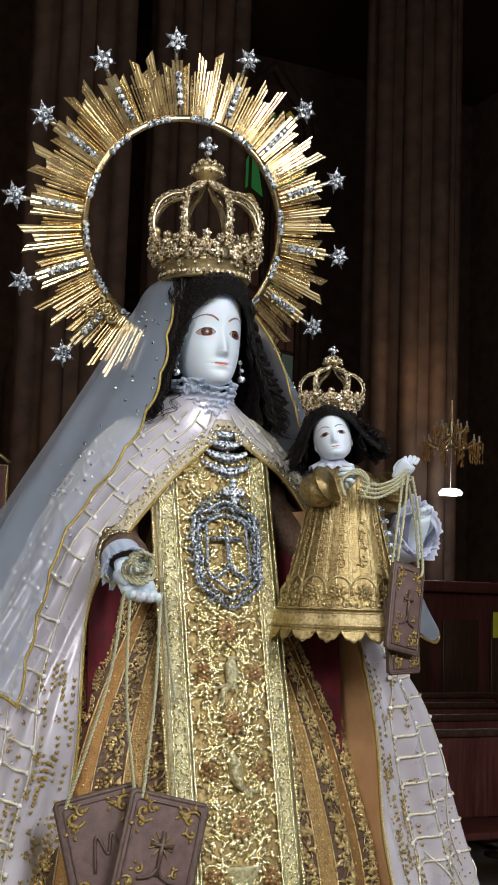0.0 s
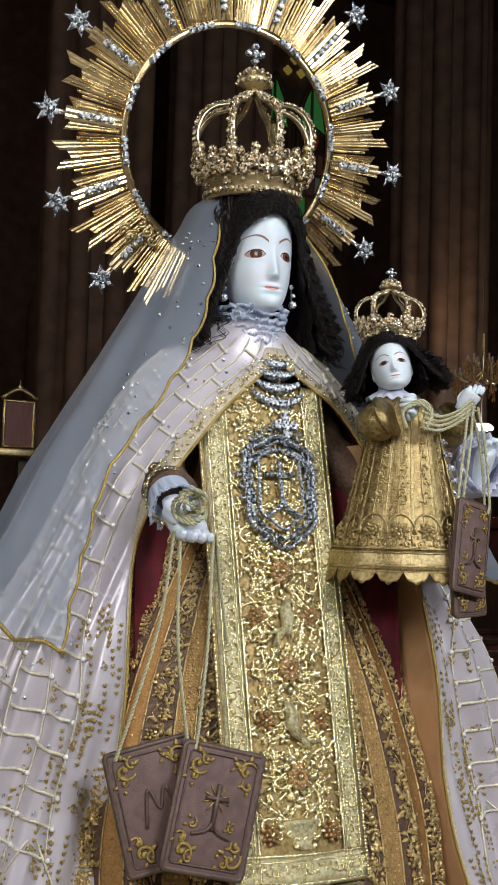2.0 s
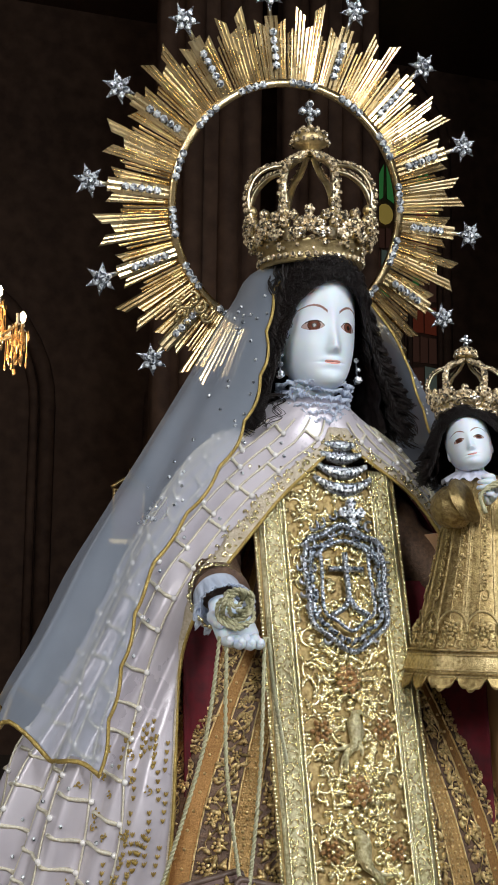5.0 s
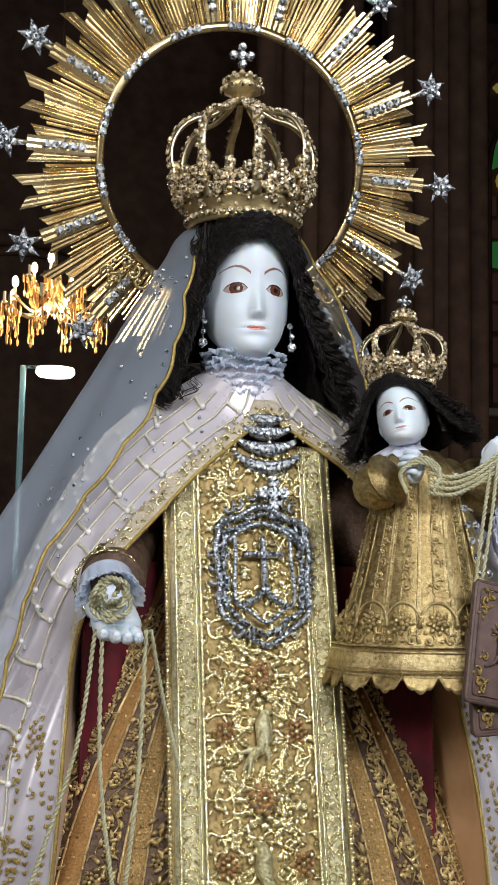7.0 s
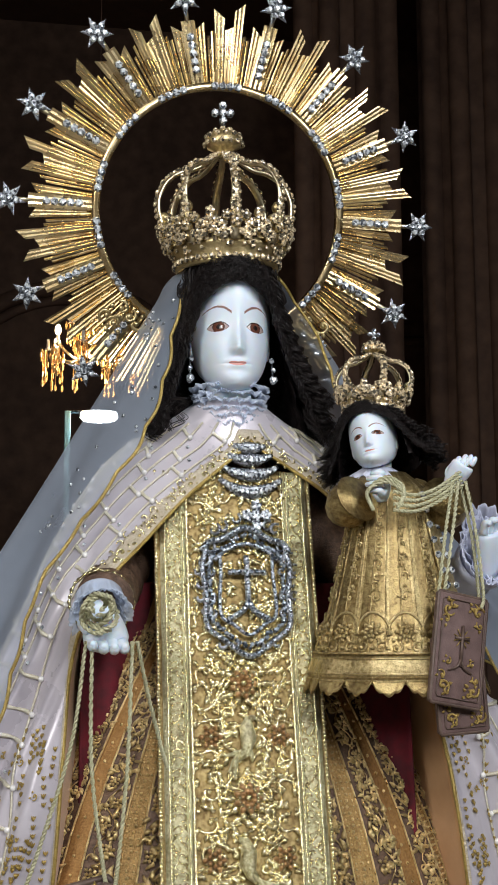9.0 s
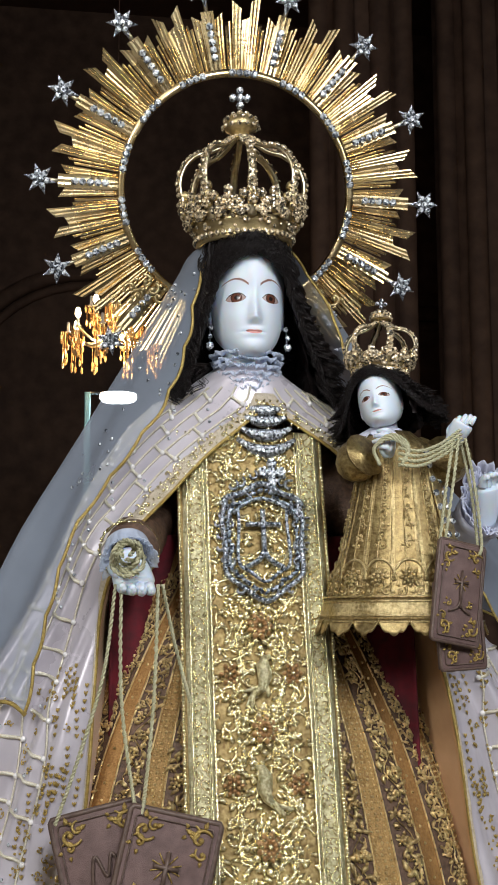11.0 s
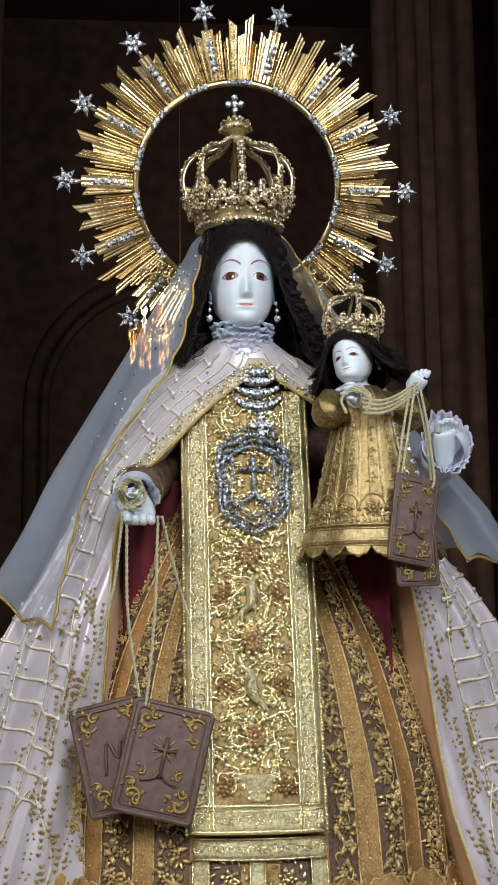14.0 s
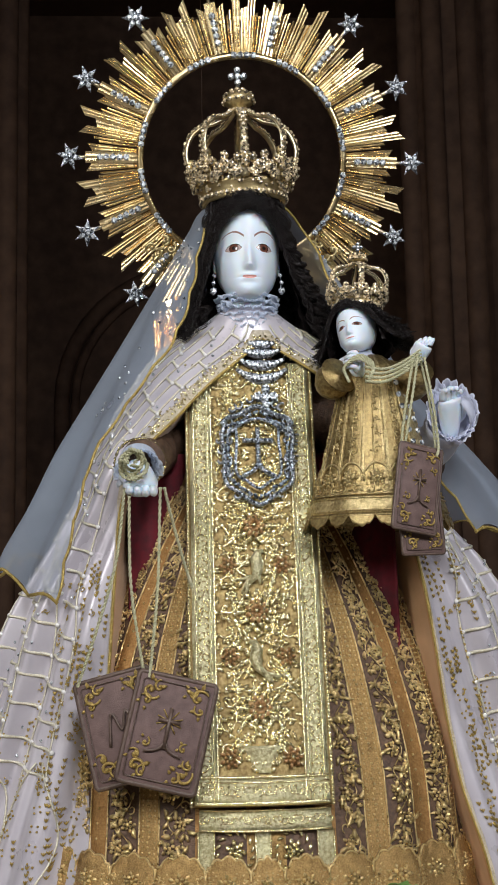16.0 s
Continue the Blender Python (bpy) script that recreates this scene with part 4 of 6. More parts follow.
scap = thing("embroidered_scapular", "long gold scapular panel with raised floral embroidery over the gown", "scapular", (0, -0.27, 1.1))
part("panel", Shape().grid(lambda u, v: scap_pt(-HW + 2 * HW * u, 1.838 - 0.736 * v), 40, 100), GOLD_CLOTH, scap, thick=0.006)
for q in (-1, 1):
    part("border_band", Shape().grid(lambda u, v: scap_pt(q * (0.07 + 0.036 * u), 1.836 - 0.731 * v, 0.0045), 6, 90), GOLD_BORDER, scap, thick=0.002)
    for x, r in ((0.0695, 0.0022), (0.0755, 0.0012), (0.100, 0.0016)):
        part("ridge", Shape().tube([scap_pt(q * x, 1.836 - 0.731 * k / 60, 0.007) for k in range(61)], r, 5), GOLD_THREAD, scap)
    edge = Shape()
    for k in range(150):
        z = 1.836 - 0.733 * k / 149
        edge.ball(scap_pt(q * (HW + 0.001), z, 0.003), 0.0034, 0, 6, 4)
    part("beaded_edge", edge, GOLD_THREAD, scap)["kind"] = "stuff"
    dots = Shape()
    rr = random.Random(8)
    for k in range(64):
        z = 1.83 - 0.717 * k / 63
        S = scap_pt
        w_ = 1 if k % 2 else -1
        spiral(S, q * (0.0875 + 0.003 * w_), z, 0.0072, k * 2.1, w_, 0.0014, dots, 0.0058, False)
        dots.ball(S(q * (0.0875 - 0.006 * w_), z + 0.004, 0.0062), 0.0024, 0, 6, 4)
        dots.tube([S(q * 0.0785, z - 0.004, 0.006), S(q * 0.081, z, 0.0072), S(q * 0.0785, z + 0.005, 0.006)], lambda t: 0.0004 + 0.0014 * math.sin(math.pi * t), 4)
        dots.tube([S(q * 0.0975, z - 0.004, 0.006), S(q * 0.0945, z, 0.0072), S(q * 0.0975, z + 0.005, 0.006)], lambda t: 0.0004 + 0.0014 * math.sin(math.pi * t), 4)
    part("border_embroidery", dots, GOLD_THREAD, scap)["kind"] = "stuff"
low = Shape().grid(lambda u, v: scap_pt(-0.106 + 0.212 * u, 1.142 - 0.036 * v, 0.006), 24, 4)
part("bottom_band", low, GOLD_BORDER, scap, thick=0.002)
for z, r in ((1.144, 0.0026), (1.136, 0.0014), (1.106, 0.004)):
    part("ridge", Shape().tube([scap_pt(-0.106 + 0.212 * k / 20, z, 0.008) for k in range(21)], r, 6), GOLD_THREAD, scap)
bdots = Shape()
for k in range(20):
    x = -0.1 + 0.2 * k / 19
    spiral(scap_pt, x, 1.123, 0.0075, k * 1.9, 1 if k % 2 else -1, 0.0015, bdots, 0.0075, False)
    bdots.ball(scap_pt(x + 0.005, 1.13, 0.0075), 0.0024, 0, 6, 4)
part("border_embroidery", bdots, GOLD_THREAD, scap)["kind"] = "stuff"
field = Shape()
rnd = random.Random(21)


def leaf(S, u, v, ln, way, wide, sh, out=0.005):
    """A padded pointed leaf that bends to one side."""
    b = rnd.uniform(-0.5, 0.5)
    pts = [S(u + ln * t * math.cos(way + b * t), v + ln * t * math.sin(way + b * t), out + 0.0025 * math.sin(math.pi * t)) for t in (0, 0.2, 0.4, 0.6, 0.8, 1)]
    sh.tube(pts, lambda t: 0.0004 + wide * math.sin(math.pi * clamp(t * 0.92 + 0.06)) ** 0.8, 6)


z = 1.815
row = 0
while z > 1.15:
    for q in (-1, 1):
        way = q if row % 2 else -q
        for x, dz, size, w_ in ((0.049, 0.0, 0.0145, way), (0.02, -0.016, 0.012, -way), (0.033, 0.012, 0.009, -way)):
            t0 = rnd.uniform(0, 6.28)
            spiral(scap_pt, q * x, z + dz, size * rnd.uniform(0.9, 1.15), t0, w_, 0.0025, field, 0.004)
            for k in range(5):
                leaf(scap_pt, q * x + size * math.cos(t0 + k * 1.1), z + dz + size * math.sin(t0 + k * 1.1), rnd.uniform(0.009, 0.015), t0 + k * 1.1 + 0.7 * w_, rnd.uniform(0.0024, 0.0038), field, 0.003)
        for k in range(9):
            leaf(scap_pt, q * rnd.uniform(0.002, 0.064), z + rnd.uniform(-0.02, 0.02), rnd.uniform(0.01, 0.017), rnd.uniform(0, 6.28), rnd.uniform(0.0026, 0.0042), field, 0.003)
        field.ball(scap_pt(q * 0.064, z - 0.024, 0.005), 0.003, 0, 6, 4)
    z -= 0.037
    row += 1
part("scroll_embroidery", field, GOLD_THREAD, scap, "raised gold scrolls and leaves")["kind"] = "stuff"
for z in (1.54, 1.398, 1.247):
    fl = Shape()
    rosette(scap_pt, 0.0, z, 0.03, fl, 10, 0.007)
    for k in range(12):
        fl.ball(scap_pt(0.03 * math.cos(k * 0.5236), z + 0.03 * math.sin(k * 0.5236), 0.007), 0.0056, 0, 8, 5, (1, 0.7, 1))
    part("flower", fl, [GOLD_THREAD, COPPER], scap)
    ring = Shape()
    rosette(scap_pt, 0.0, z, 0.021, ring, 9, 0.012, heart=1)
    for k in range(8):
        ring.ball(scap_pt(0.012 * math.cos(k * 0.785), z + 0.012 * math.sin(k * 0.785), 0.018), 0.0024, 1, 6, 4)
    part("flower_heart", ring, [COPPER, GOLD_THREAD], scap, "copper-red flower heart with gold beads")
for z, q in ((1.47, 1), (1.322, -1)):
    for w_ in (-1, 1):
        fl = Shape()
        rosette(scap_pt, w_ * 0.046, z + 0.004, 0.017, fl, 6, 0.009)
        part("small_flower", fl, [COPPER, GOLD_THREAD], scap)
    # a long-tailed bird worked in padded gold
    bird = Shape()
    bird.tube([scap_pt(q * x, z + dz, 0.01) for x, dz in ((0.014, 0.028), (0.006, 0.026), (0.002, 0.014), (0.004, 0.0), (0.0, -0.014), (-0.012, -0.026))], lambda t: 0.0028 + 0.0085 * math.sin(math.pi * clamp(t * 0.95)) ** 2, 8)
    for k in range(5):
        leaf(scap_pt, q * (-0.004 - 0.002 * k), z - 0.012 - 0.002 * k, 0.026, (-2.2 if q > 0 else -0.95) + 0.16 * k - 0.3, 0.003, bird, 0.009)
        leaf(scap_pt, q * 0.006, z + 0.008 - 0.005 * k, 0.017, (-2.0 if q > 0 else -1.1) + 0.1 * k, 0.0026, bird, 0.014)
    part("bird_motif", bird, GOLD_BORDER, scap)
vase = Shape().turned((0, 0, 0), [(0.012, 0), (0.016, 0.003), (0.011, 0.008), (0.021, 0.02), (0.026, 0.034), (0.03, 0.036), (0.03, 0.041), (0.001, 0.041)], 24)
vase.moved(Matrix.Translation(scap_pt(0.002, 1.15, 0.002)) @ Matrix.Rotation(radians(-15), 4, "X") @ Matrix.Diagonal((1, 0.32, 1, 1)))
part("vase_motif", vase, GOLD_BORDER, scap)
for q in (-1, 1):
    fl = Shape()
    rosette(scap_pt, q * 0.05, 1.172, 0.018, fl, 7, 0.008)
    part("small_flower", fl, [COPPER, GOLD_THREAD], scap)

# ---- necklaces, brooch and emblem ----
neck = thing("crescent_necklace", "four stacked silver crescent collars set with clear stones", "necklace", (0, -0.1, 1.83), "")
for k, (z, half, drop) in enumerate(((1.872, 0.024, 0.005), (1.858, 0.034, 0.009), (1.841, 0.041, 0.014), (1.822, 0.045, 0.02))):
    def cres(t, o=0.0):
        x = half * (2 * t - 1)
        zz = z - drop * (1 - (2 * t - 1) ** 2) + 0.004
        return Vector((x + 0.02, scap_y(zz) + 1.1 * x * x - 0.014 - o, zz))
    plate = part("crescent", Shape().tube([cres(i / 24) for i in range(25)], lambda t: 0.003 + 0.0068 * math.sin(math.pi * t), 8, flat=0.3, up=(0, 1, 0)), SILVER, neck)
    for i in range(7 + 2 * k):
        stone(plate, cres((i + 0.9) / (7.8 + 2 * k), 0.003), (random.uniform(-0.15, 0.15), -1, 0.1), 0.0046 if k else 0.0038)
brooch = thing("cross_brooch", "silver cross brooch with clear stones pinned on the scapular", "brooch", (0.024, -0.1, 1.76))
bs = Shape()
for dx, dz in ((0, 0), (1, 0), (-1, 0), (0, 1), (0, -1)):
    bs.ball(scap_pt(0.03 + 0.014 * dx, 1.768 + 0.014 * dz, 0.012), 0.008, 0, 8, 5)
    for w in range(5):
        a = w * 1.2566
        stone(brooch, scap_pt(0.03 + 0.014 * dx + 0.005 * math.cos(a), 1.768 + 0.014 * dz + 0.005 * math.sin(a), 0.019), (random.uniform(-0.2, 0.2), -1, 0.2), 0.0036)
part("setting", bs, SILVER, brooch)

emb = thing("shield_emblem", "dark silver openwork shield emblem with a cross, set with stones", "emblem", (0, -0.13, 1.66))
EX = 0.012


def stones_along(path, step, r, sh, lift=0.004):
    acc = 0.0
    for i in range(len(path) - 1):
        a, b = path[i], path[i + 1]
        acc += (b - a).length
        if acc >= step:
            acc = 0.0
            sh.gem(b + Vector((0, -lift, lift * 0.25)), (random.uniform(-0.2, 0.2), -1, 0.25), r)


def emb_path(pts, n):
    return [scap_pt(EX + p.x * 1.13, 1.66 + (p.z - 1.66) * 1.13, 0.014) for p in bend([Vector((x, 0, z)) for x, z in pts], n)]


random.seed(4)
outline = [(-0.05, 1.715), (-0.056, 1.69), (-0.052, 1.66), (-0.052, 1.622), (-0.03, 1.603), (0, 1.585), (0.03, 1.603), (0.052, 1.622), (0.052, 1.66), (0.056, 1.69), (0.05, 1.715)]
inner = [(-0.034, 1.708), (-0.033, 1.685), (-0.035, 1.636), (-0.019, 1.622), (0, 1.61), (0.019, 1.622), (0.035, 1.636), (0.033, 1.685), (0.034, 1.708)]
top = [(-0.056, 1.712), (-0.046, 1.722), (-0.03, 1.726), (0, 1.74), (0.03, 1.726), (0.046, 1.722), (0.056, 1.712)]
top2 = [(-0.04, 1.7), (-0.025, 1.712), (0, 1.72), (0.025, 1.712), (0.04, 1.7)]
for nm, pts, r in (("rim", outline, 0.0042), ("inner_rim", inner, 0.0026), ("crest", top, 0.005), ("crest", top2, 0.0032)):
    pa = emb_path(pts, 70)
    bar = part(nm, Shape().tube(pa, r, 7), SILVER, emb)
    st = Shape()
    stones_along(pa, 0.005, 0.0026, st, r * 0.8)
    part("stone_setting", st, GEM_DARK, bar, smooth=False)["kind"] = "stuff"
for nm, pts in (("cross_upright", [(0, 1.705), (0, 1.665), (0, 1.645)]), ("cross_arm", [(-0.024, 1.685), (0, 1.685), (0.024, 1.685)]), ("cross_foot", [(0, 1.65), (-0.008, 1.638), (-0.026, 1.628)]), ("cross_foot", [(0, 1.65), (0.008, 1.638), (0.026, 1.628)])):
    pa = emb_path(pts, 20)
    bar = part(nm, Shape().tube(pa, 0.0042, 7), SILVER, emb)
    st = Shape()
    stones_along(pa, 0.0058, 0.0032, st)
    part("stone_setting", st, GEM_DARK, bar, smooth=False)["kind"] = "stuff"
curls = Shape()
for q in (-1, 1):
    for x, z, s in ((0.055, 1.7, 0.011), (0.059, 1.672, 0.009), (0.054, 1.64, 0.009), (0.03, 1.742, 0.009), (0.012, 1.752, 0.008), (0.035, 1.6, 0.008), (0.046, 1.715, 0.008), (0.046, 1.685, 0.006), (0.046, 1.655, 0.006), (0.045, 1.635, 0.006), (0.018, 1.73, 0.008), (0.02, 1.6, 0.007), (0.062, 1.688, 0.008), (0.06, 1.655, 0.007), (0.04, 1.738, 0.009)):
        spiral(lambda u, v, o: scap_pt(EX + u * 1.13, 1.66 + (v - 1.66) * 1.13, o), q * x, z, s, 1.0, q, 0.0024, curls, 0.013, False)
part("scroll_work", curls, SILVER, emb)["kind"] = "stuff"
band_beads, band_stones = Shape(), Shape()
mid_ring = emb_path([(x * 0.86, 1.66 + (z - 1.66) * 0.86) for x, z in outline], 64) + emb_path([(x * 0.8, z - 0.01) for x, z in top], 30)
for k, c in enumerate(mid_ring):
    c = c + Vector((random.uniform(-0.002, 0.002), 0.003, random.uniform(-0.002, 0.002)))
    band_beads.ball(c, random.uniform(0.0026, 0.0042), 0, 6, 4)
    band_stones.gem(c + Vector((0, -0.003, 0.001)), (random.uniform(-0.4, 0.4), -1, random.uniform(-0.1, 0.5)), random.uniform(0.0022, 0.0034))
part("bead_setting", band_beads, SILVER, emb)["kind"] = "stuff"
part("stone_band", band_stones, GEM_DARK, emb, "small grey stones", smooth=False)["kind"] = "stuff"

# ---- mantle ----
man_a = along((0.6, 0.68), (1.0, 0.56), (1.2, 0.49), (1.31, 0.45), (1.42, 0.41), (1.5, 0.365), (1.58, 0.32), (1.66, 0.285), (1.74, 0.25), (1.84, 0.19), (1.886, 0.145), (1.92, 0.09), (1.945, 0.055))
man_b = along((0.6, 0.3), (1.0, 0.22), (1.205, 0.185), (1.363, 0.2), (1.49, 0.19), (1.58, 0.2), (1.66, 0.22), (1.74, 0.146), (1.82, 0.105), (1.88, 0.082), (1.945, 0.075))
edge_w = along((0.6, 0.33), (1.014, 0.274), (1.3, 0.247), (1.486, 0.235), (1.58, 0.226), (1.661, 0.196), (1.741, 0.125), (1.8, 0.07), (1.85, 0.012), (1.884, -0.024), (1.93, -0.02))
edge_e = along((0.6, 0.44), (0.996, 0.365), (1.117, 0.332), (1.379, 0.293), (1.45, 0.283), (1.6, 0.25), (1.7, 0.2), (1.8, 0.14), (1.85, 0.07), (1.88, 0.026), (1.93, 0.01))


def mantle_pt(side, s, z, out=0.0):
    """side -1 west, 1 east; s runs from the front edge (0) to the middle of the back (1)."""
    a_, b_ = man_a(z) * (1 + 0.1 * clamp((1.62 - z) / 0.12) if side > 0 else 1), man_b(z)
    e = (edge_w if side < 0 else edge_e)(z)
    p0 = math.asin(clamp(e / a_, -0.6, 0.98))
    p = p0 + (math.pi - p0) * s
    fold = clamp((1.78 - z) / 0.45)
    deep = clamp((1.9 - z) / 0.4)
    lift = fold * (0.014 * math.sin(p * 19 + side + 0.8 * z) + 0.0075 * math.sin(p * 37 + 1.3 * side + 2 * z) + 0.0025 * math.sin(p * 71 + 4 * z)) + 0.002 * deep * math.sin(p * 7 + z * 9)
    lift *= clamp(s / 0.04)
    bb = b_ if p < math.pi / 2 else b_ + (0.05 + 0.1 * deep) * clamp((p - math.pi / 2) / 0.8)
    n = Vector((side * math.sin(p) / a_, -math.cos(p) / bb, 0.0)).normalized()
    return Vector((side * a_ * math.sin(p), 0.02 - bb * math.cos(p), z)) + n * (out + lift)


ZB, ZT = 0.62, 1.945
mantle = thing("mantle", "blush-white satin mantle with gold net, pearls and lace edging", "mantle", (0, 0.05, 0.62))
for side in (-1, 1):
    part("cloth", Shape().grid(lambda u, v: mantle_pt(side, u, ZB + (ZT - ZB) * v), 260, 110), SATIN, mantle, thick=0.002)
    part("lining", Shape().grid(lambda u, v: mantle_pt(side, 0.004 + u * 0.996, ZB + 0.01 + (1.86 - ZB) * v, -0.007), 90, 60), VELVET, mantle, "dark red velvet lining")

    def facing(u, v, side=side):
        z = ZB + 0.01 + (1.74 - ZB) * v
        e = mantle_pt(side, 0, z)
        return e + Vector((-side * (0.014 + 0.012 * u) * u * clamp((1.75 - z) / 0.3), 0.085 * u, 0))
    part("facing", Shape().grid(facing, 8, 50), LINING, mantle, "apricot satin facing of the open edge", thick=0.002)
    # lace edging down the front edge
    part("edge_lace", Shape().grid(lambda u, v: mantle_pt(side, (0.034 + 0.003 * math.sin(v * 160)) * u * (0.12 + 1.33 * clamp((v - 0.74) / 0.1)), ZB + (1.9 - ZB) * v, 0.0035), 6, 160), LACE_GOLD, mantle, "gold lace edging", thick=0.0015)
    zz = [ZB + (1.885 - ZB) * k / 90 for k in range(91)]
    part("edge_cord", Shape().tube([mantle_pt(side, 0.0, z, 0.002) for z in zz], 0.0028, 6), TRIM, mantle)
    # gold sprigs and sequins worked along the lower front edges
    sprigs = Shape()
    rs = random.Random(31 + side)
    for k in range(110):
        s0, z0 = 0.012 + abs(rs.gauss(0, 0.05)) + 0.09 * rs.random() * (k % 3 == 0), rs.uniform(0.8, 1.47)
        S = lambda u, v, o, s0=s0, z0=z0: mantle_pt(side, s0 + u * 0.9, z0 + v, 0.0035 + o)
        if k % 3:
            lean = rs.uniform(-0.5, 0.5)
            for j in range(4):
                for q in (-1, 0, 1):
                    b0 = (0.004 * j * lean, 0.011 * j)
                    sprigs.tube([S(b0[0], b0[1], 0), S(b0[0] + q * 0.0018, b0[1] + 0.004, 0.001), S(b0[0] + q * 0.0032, b0[1] + 0.0065, 0)], lambda t: 0.0004 + 0.0009 * math.sin(math.pi * t), 4)
        else:
            spiral(S, 0, 0, rs.uniform(0.004, 0.007), rs.uniform(0, 6), rs.choice((-1, 1)), 0.0009, sprigs, 0.001)
    part("sprig_embroidery", sprigs, TRIM, mantle, "gold leaf sprigs and scrolls")["kind"] = "stuff"
    # a fold of the lining between the mantle and the gown
    part("lining_fold", Shape().grid(lambda u, v: (side * (0.085 + (0.13 if side < 0 else 0.16) * u), -0.02 - 0.05 * u + 0.006 * math.sin(u * 16) - 0.05 * v, 1.68 - 0.45 * v), 30, 16), VELVET, mantle, "dark red velvet lining", thick=0.003)
    # net of braid: rungs across and slanting lines down, with pearls at the knots
    net, pearls, stones = Shape(), Shape(), Shape()
    rnd = random.Random(31 + side)
    for k in range(9):
        s0 = 0.075 + 0.058 * k
        pts = [mantle_pt(side, s0 + 0.005 * math.sin(i * 0.4 + k), 1.12 + 0.79 * i / 44, 0.0035) for i in range(45)]
        net.tube(pts, 0.0017, 4)
        z = 1.13 + 0.02 * (k % 2)
        while z < 1.9:
            wob = 0.006 * math.sin(z * 40 + k)
            pts = [mantle_pt(side, s0 + 0.058 * t, z + wob + 0.014 * t, 0.003) for t in (0, 0.15, 0.3, 0.45, 0.6, 0.75, 0.88)]
            net.tube(pts, lambda t: 0.0021 + 0.0012 * abs(math.sin(t * 14)), 5)
            pearls.ball(pts[0] + Vector((0, -0.002, 0)), 0.0044, 0, 7, 5)
            if rnd.random() < 0.6:
                pearls.ball(pts[-1], 0.0032, 0, 7, 5)
            q = mantle_pt(side, s0 + 0.03, z + 0.018, 0.0035)
            if rnd.random() < 0.7:
                stones.gem(q, (q.x, -0.25, 0.1), 0.0029)
            z += 0.047
    # broad ogee braid lower down
    for k in range(5):
        s0 = 0.1 + 0.1 * k
        for w in (-1, 1):
            pts = [mantle_pt(side, s0 + w * 0.05 * abs(math.sin(i * 0.14)) , 0.66 + 0.5 * i / 44, 0.0035) for i in range(45)]
            net.tube(pts, 0.0019, 5)
    part("net_braid", net, BRAID, mantle, "cream-gold braid net")["kind"] = "stuff"
    part("pearl_beading", pearls, PEARL, mantle, "small sewn pearls")["kind"] = "stuff"
    part("stone_beading", stones, GEM, mantle, "small sewn stones", smooth=False)["kind"] = "stuff"
    # gold sprays
    sprays = Shape()
    for k in range(120):
        line_, t = k % 6, (k // 6) / 20
        s0, z0 = 0.03 + 0.055 * line_ + 0.006 * math.sin(k), 0.7 + 0.58 * t + 0.012 * (line_ % 2)
        for j in range(4):
            sprays.ball(mantle_pt(side, s0 + 0.007 * math.cos(j * 1.6 + k), z0 + 0.006 * math.sin(j * 1.6 + k), 0.0025), 0.0021, 0, 6, 4)
    part("flower_sprays", sprays, TRIM, mantle, "gold sequin flower sprays")["kind"] = "stuff"
# gold work at the clasp
clasp = Shape()
for side in (-1, 1):
    for k in range(16):
        z = 1.88 - 0.0125 * k
        for row in (0, 1):
            c = mantle_pt(side, 0.018 + 0.03 * row + 0.006 * (k % 2), z, 0.005)
            S = lambda u, v, o, c=c: c + Vector((u, -o, v))
            spiral(S, 0, 0, 0.008 - 0.002 * row, k * 1.3, side if (k + row) % 2 else -side, 0.0014, clasp, 0.0, row == 0)
part("edge_embroidery", clasp, GOLD_THREAD, mantle, "gold flower embroidery on the collar edge")["kind"] = "stuff"

# ---- veil ----
veil_a = along((1.38, 0.47), (1.5, 0.44), (1.592, 0.39), (1.706, 0.335), (1.796, 0.285), (1.88, 0.238), (1.963, 0.19), (2.059, 0.135), (2.11, 0.105), (2.145, 0.085), (2.172, 0.04))
veil_b = along((1.38, 0.23), (1.5, 0.215), (1.66, 0.225), (1.75, 0.185), (1.8, 0.175), (1.88, 0.135), (1.972, 0.13), (2.06, 0.115), (2.11, 0.1), (2.145, 0.085), (2.172, 0.04))
vedge_w = along((1.38, 0.335), (1.5, 0.315), (1.659, 0.277), (1.706, 0.253), (1.797, 0.188), (1.88, 0.135), (1.972, 0.102), (2.06, 0.085), (2.11, 0.068), (2.145, 0.036), (2.165, -0.02))
vedge_e = along((1.38, 0.42), (1.54, 0.39), (1.65, 0.31), (1.8, 0.215), (1.94, 0.162), (2.06, 0.132), (2.11, 0.105), (2.145, 0.07), (2.165, 0.025))


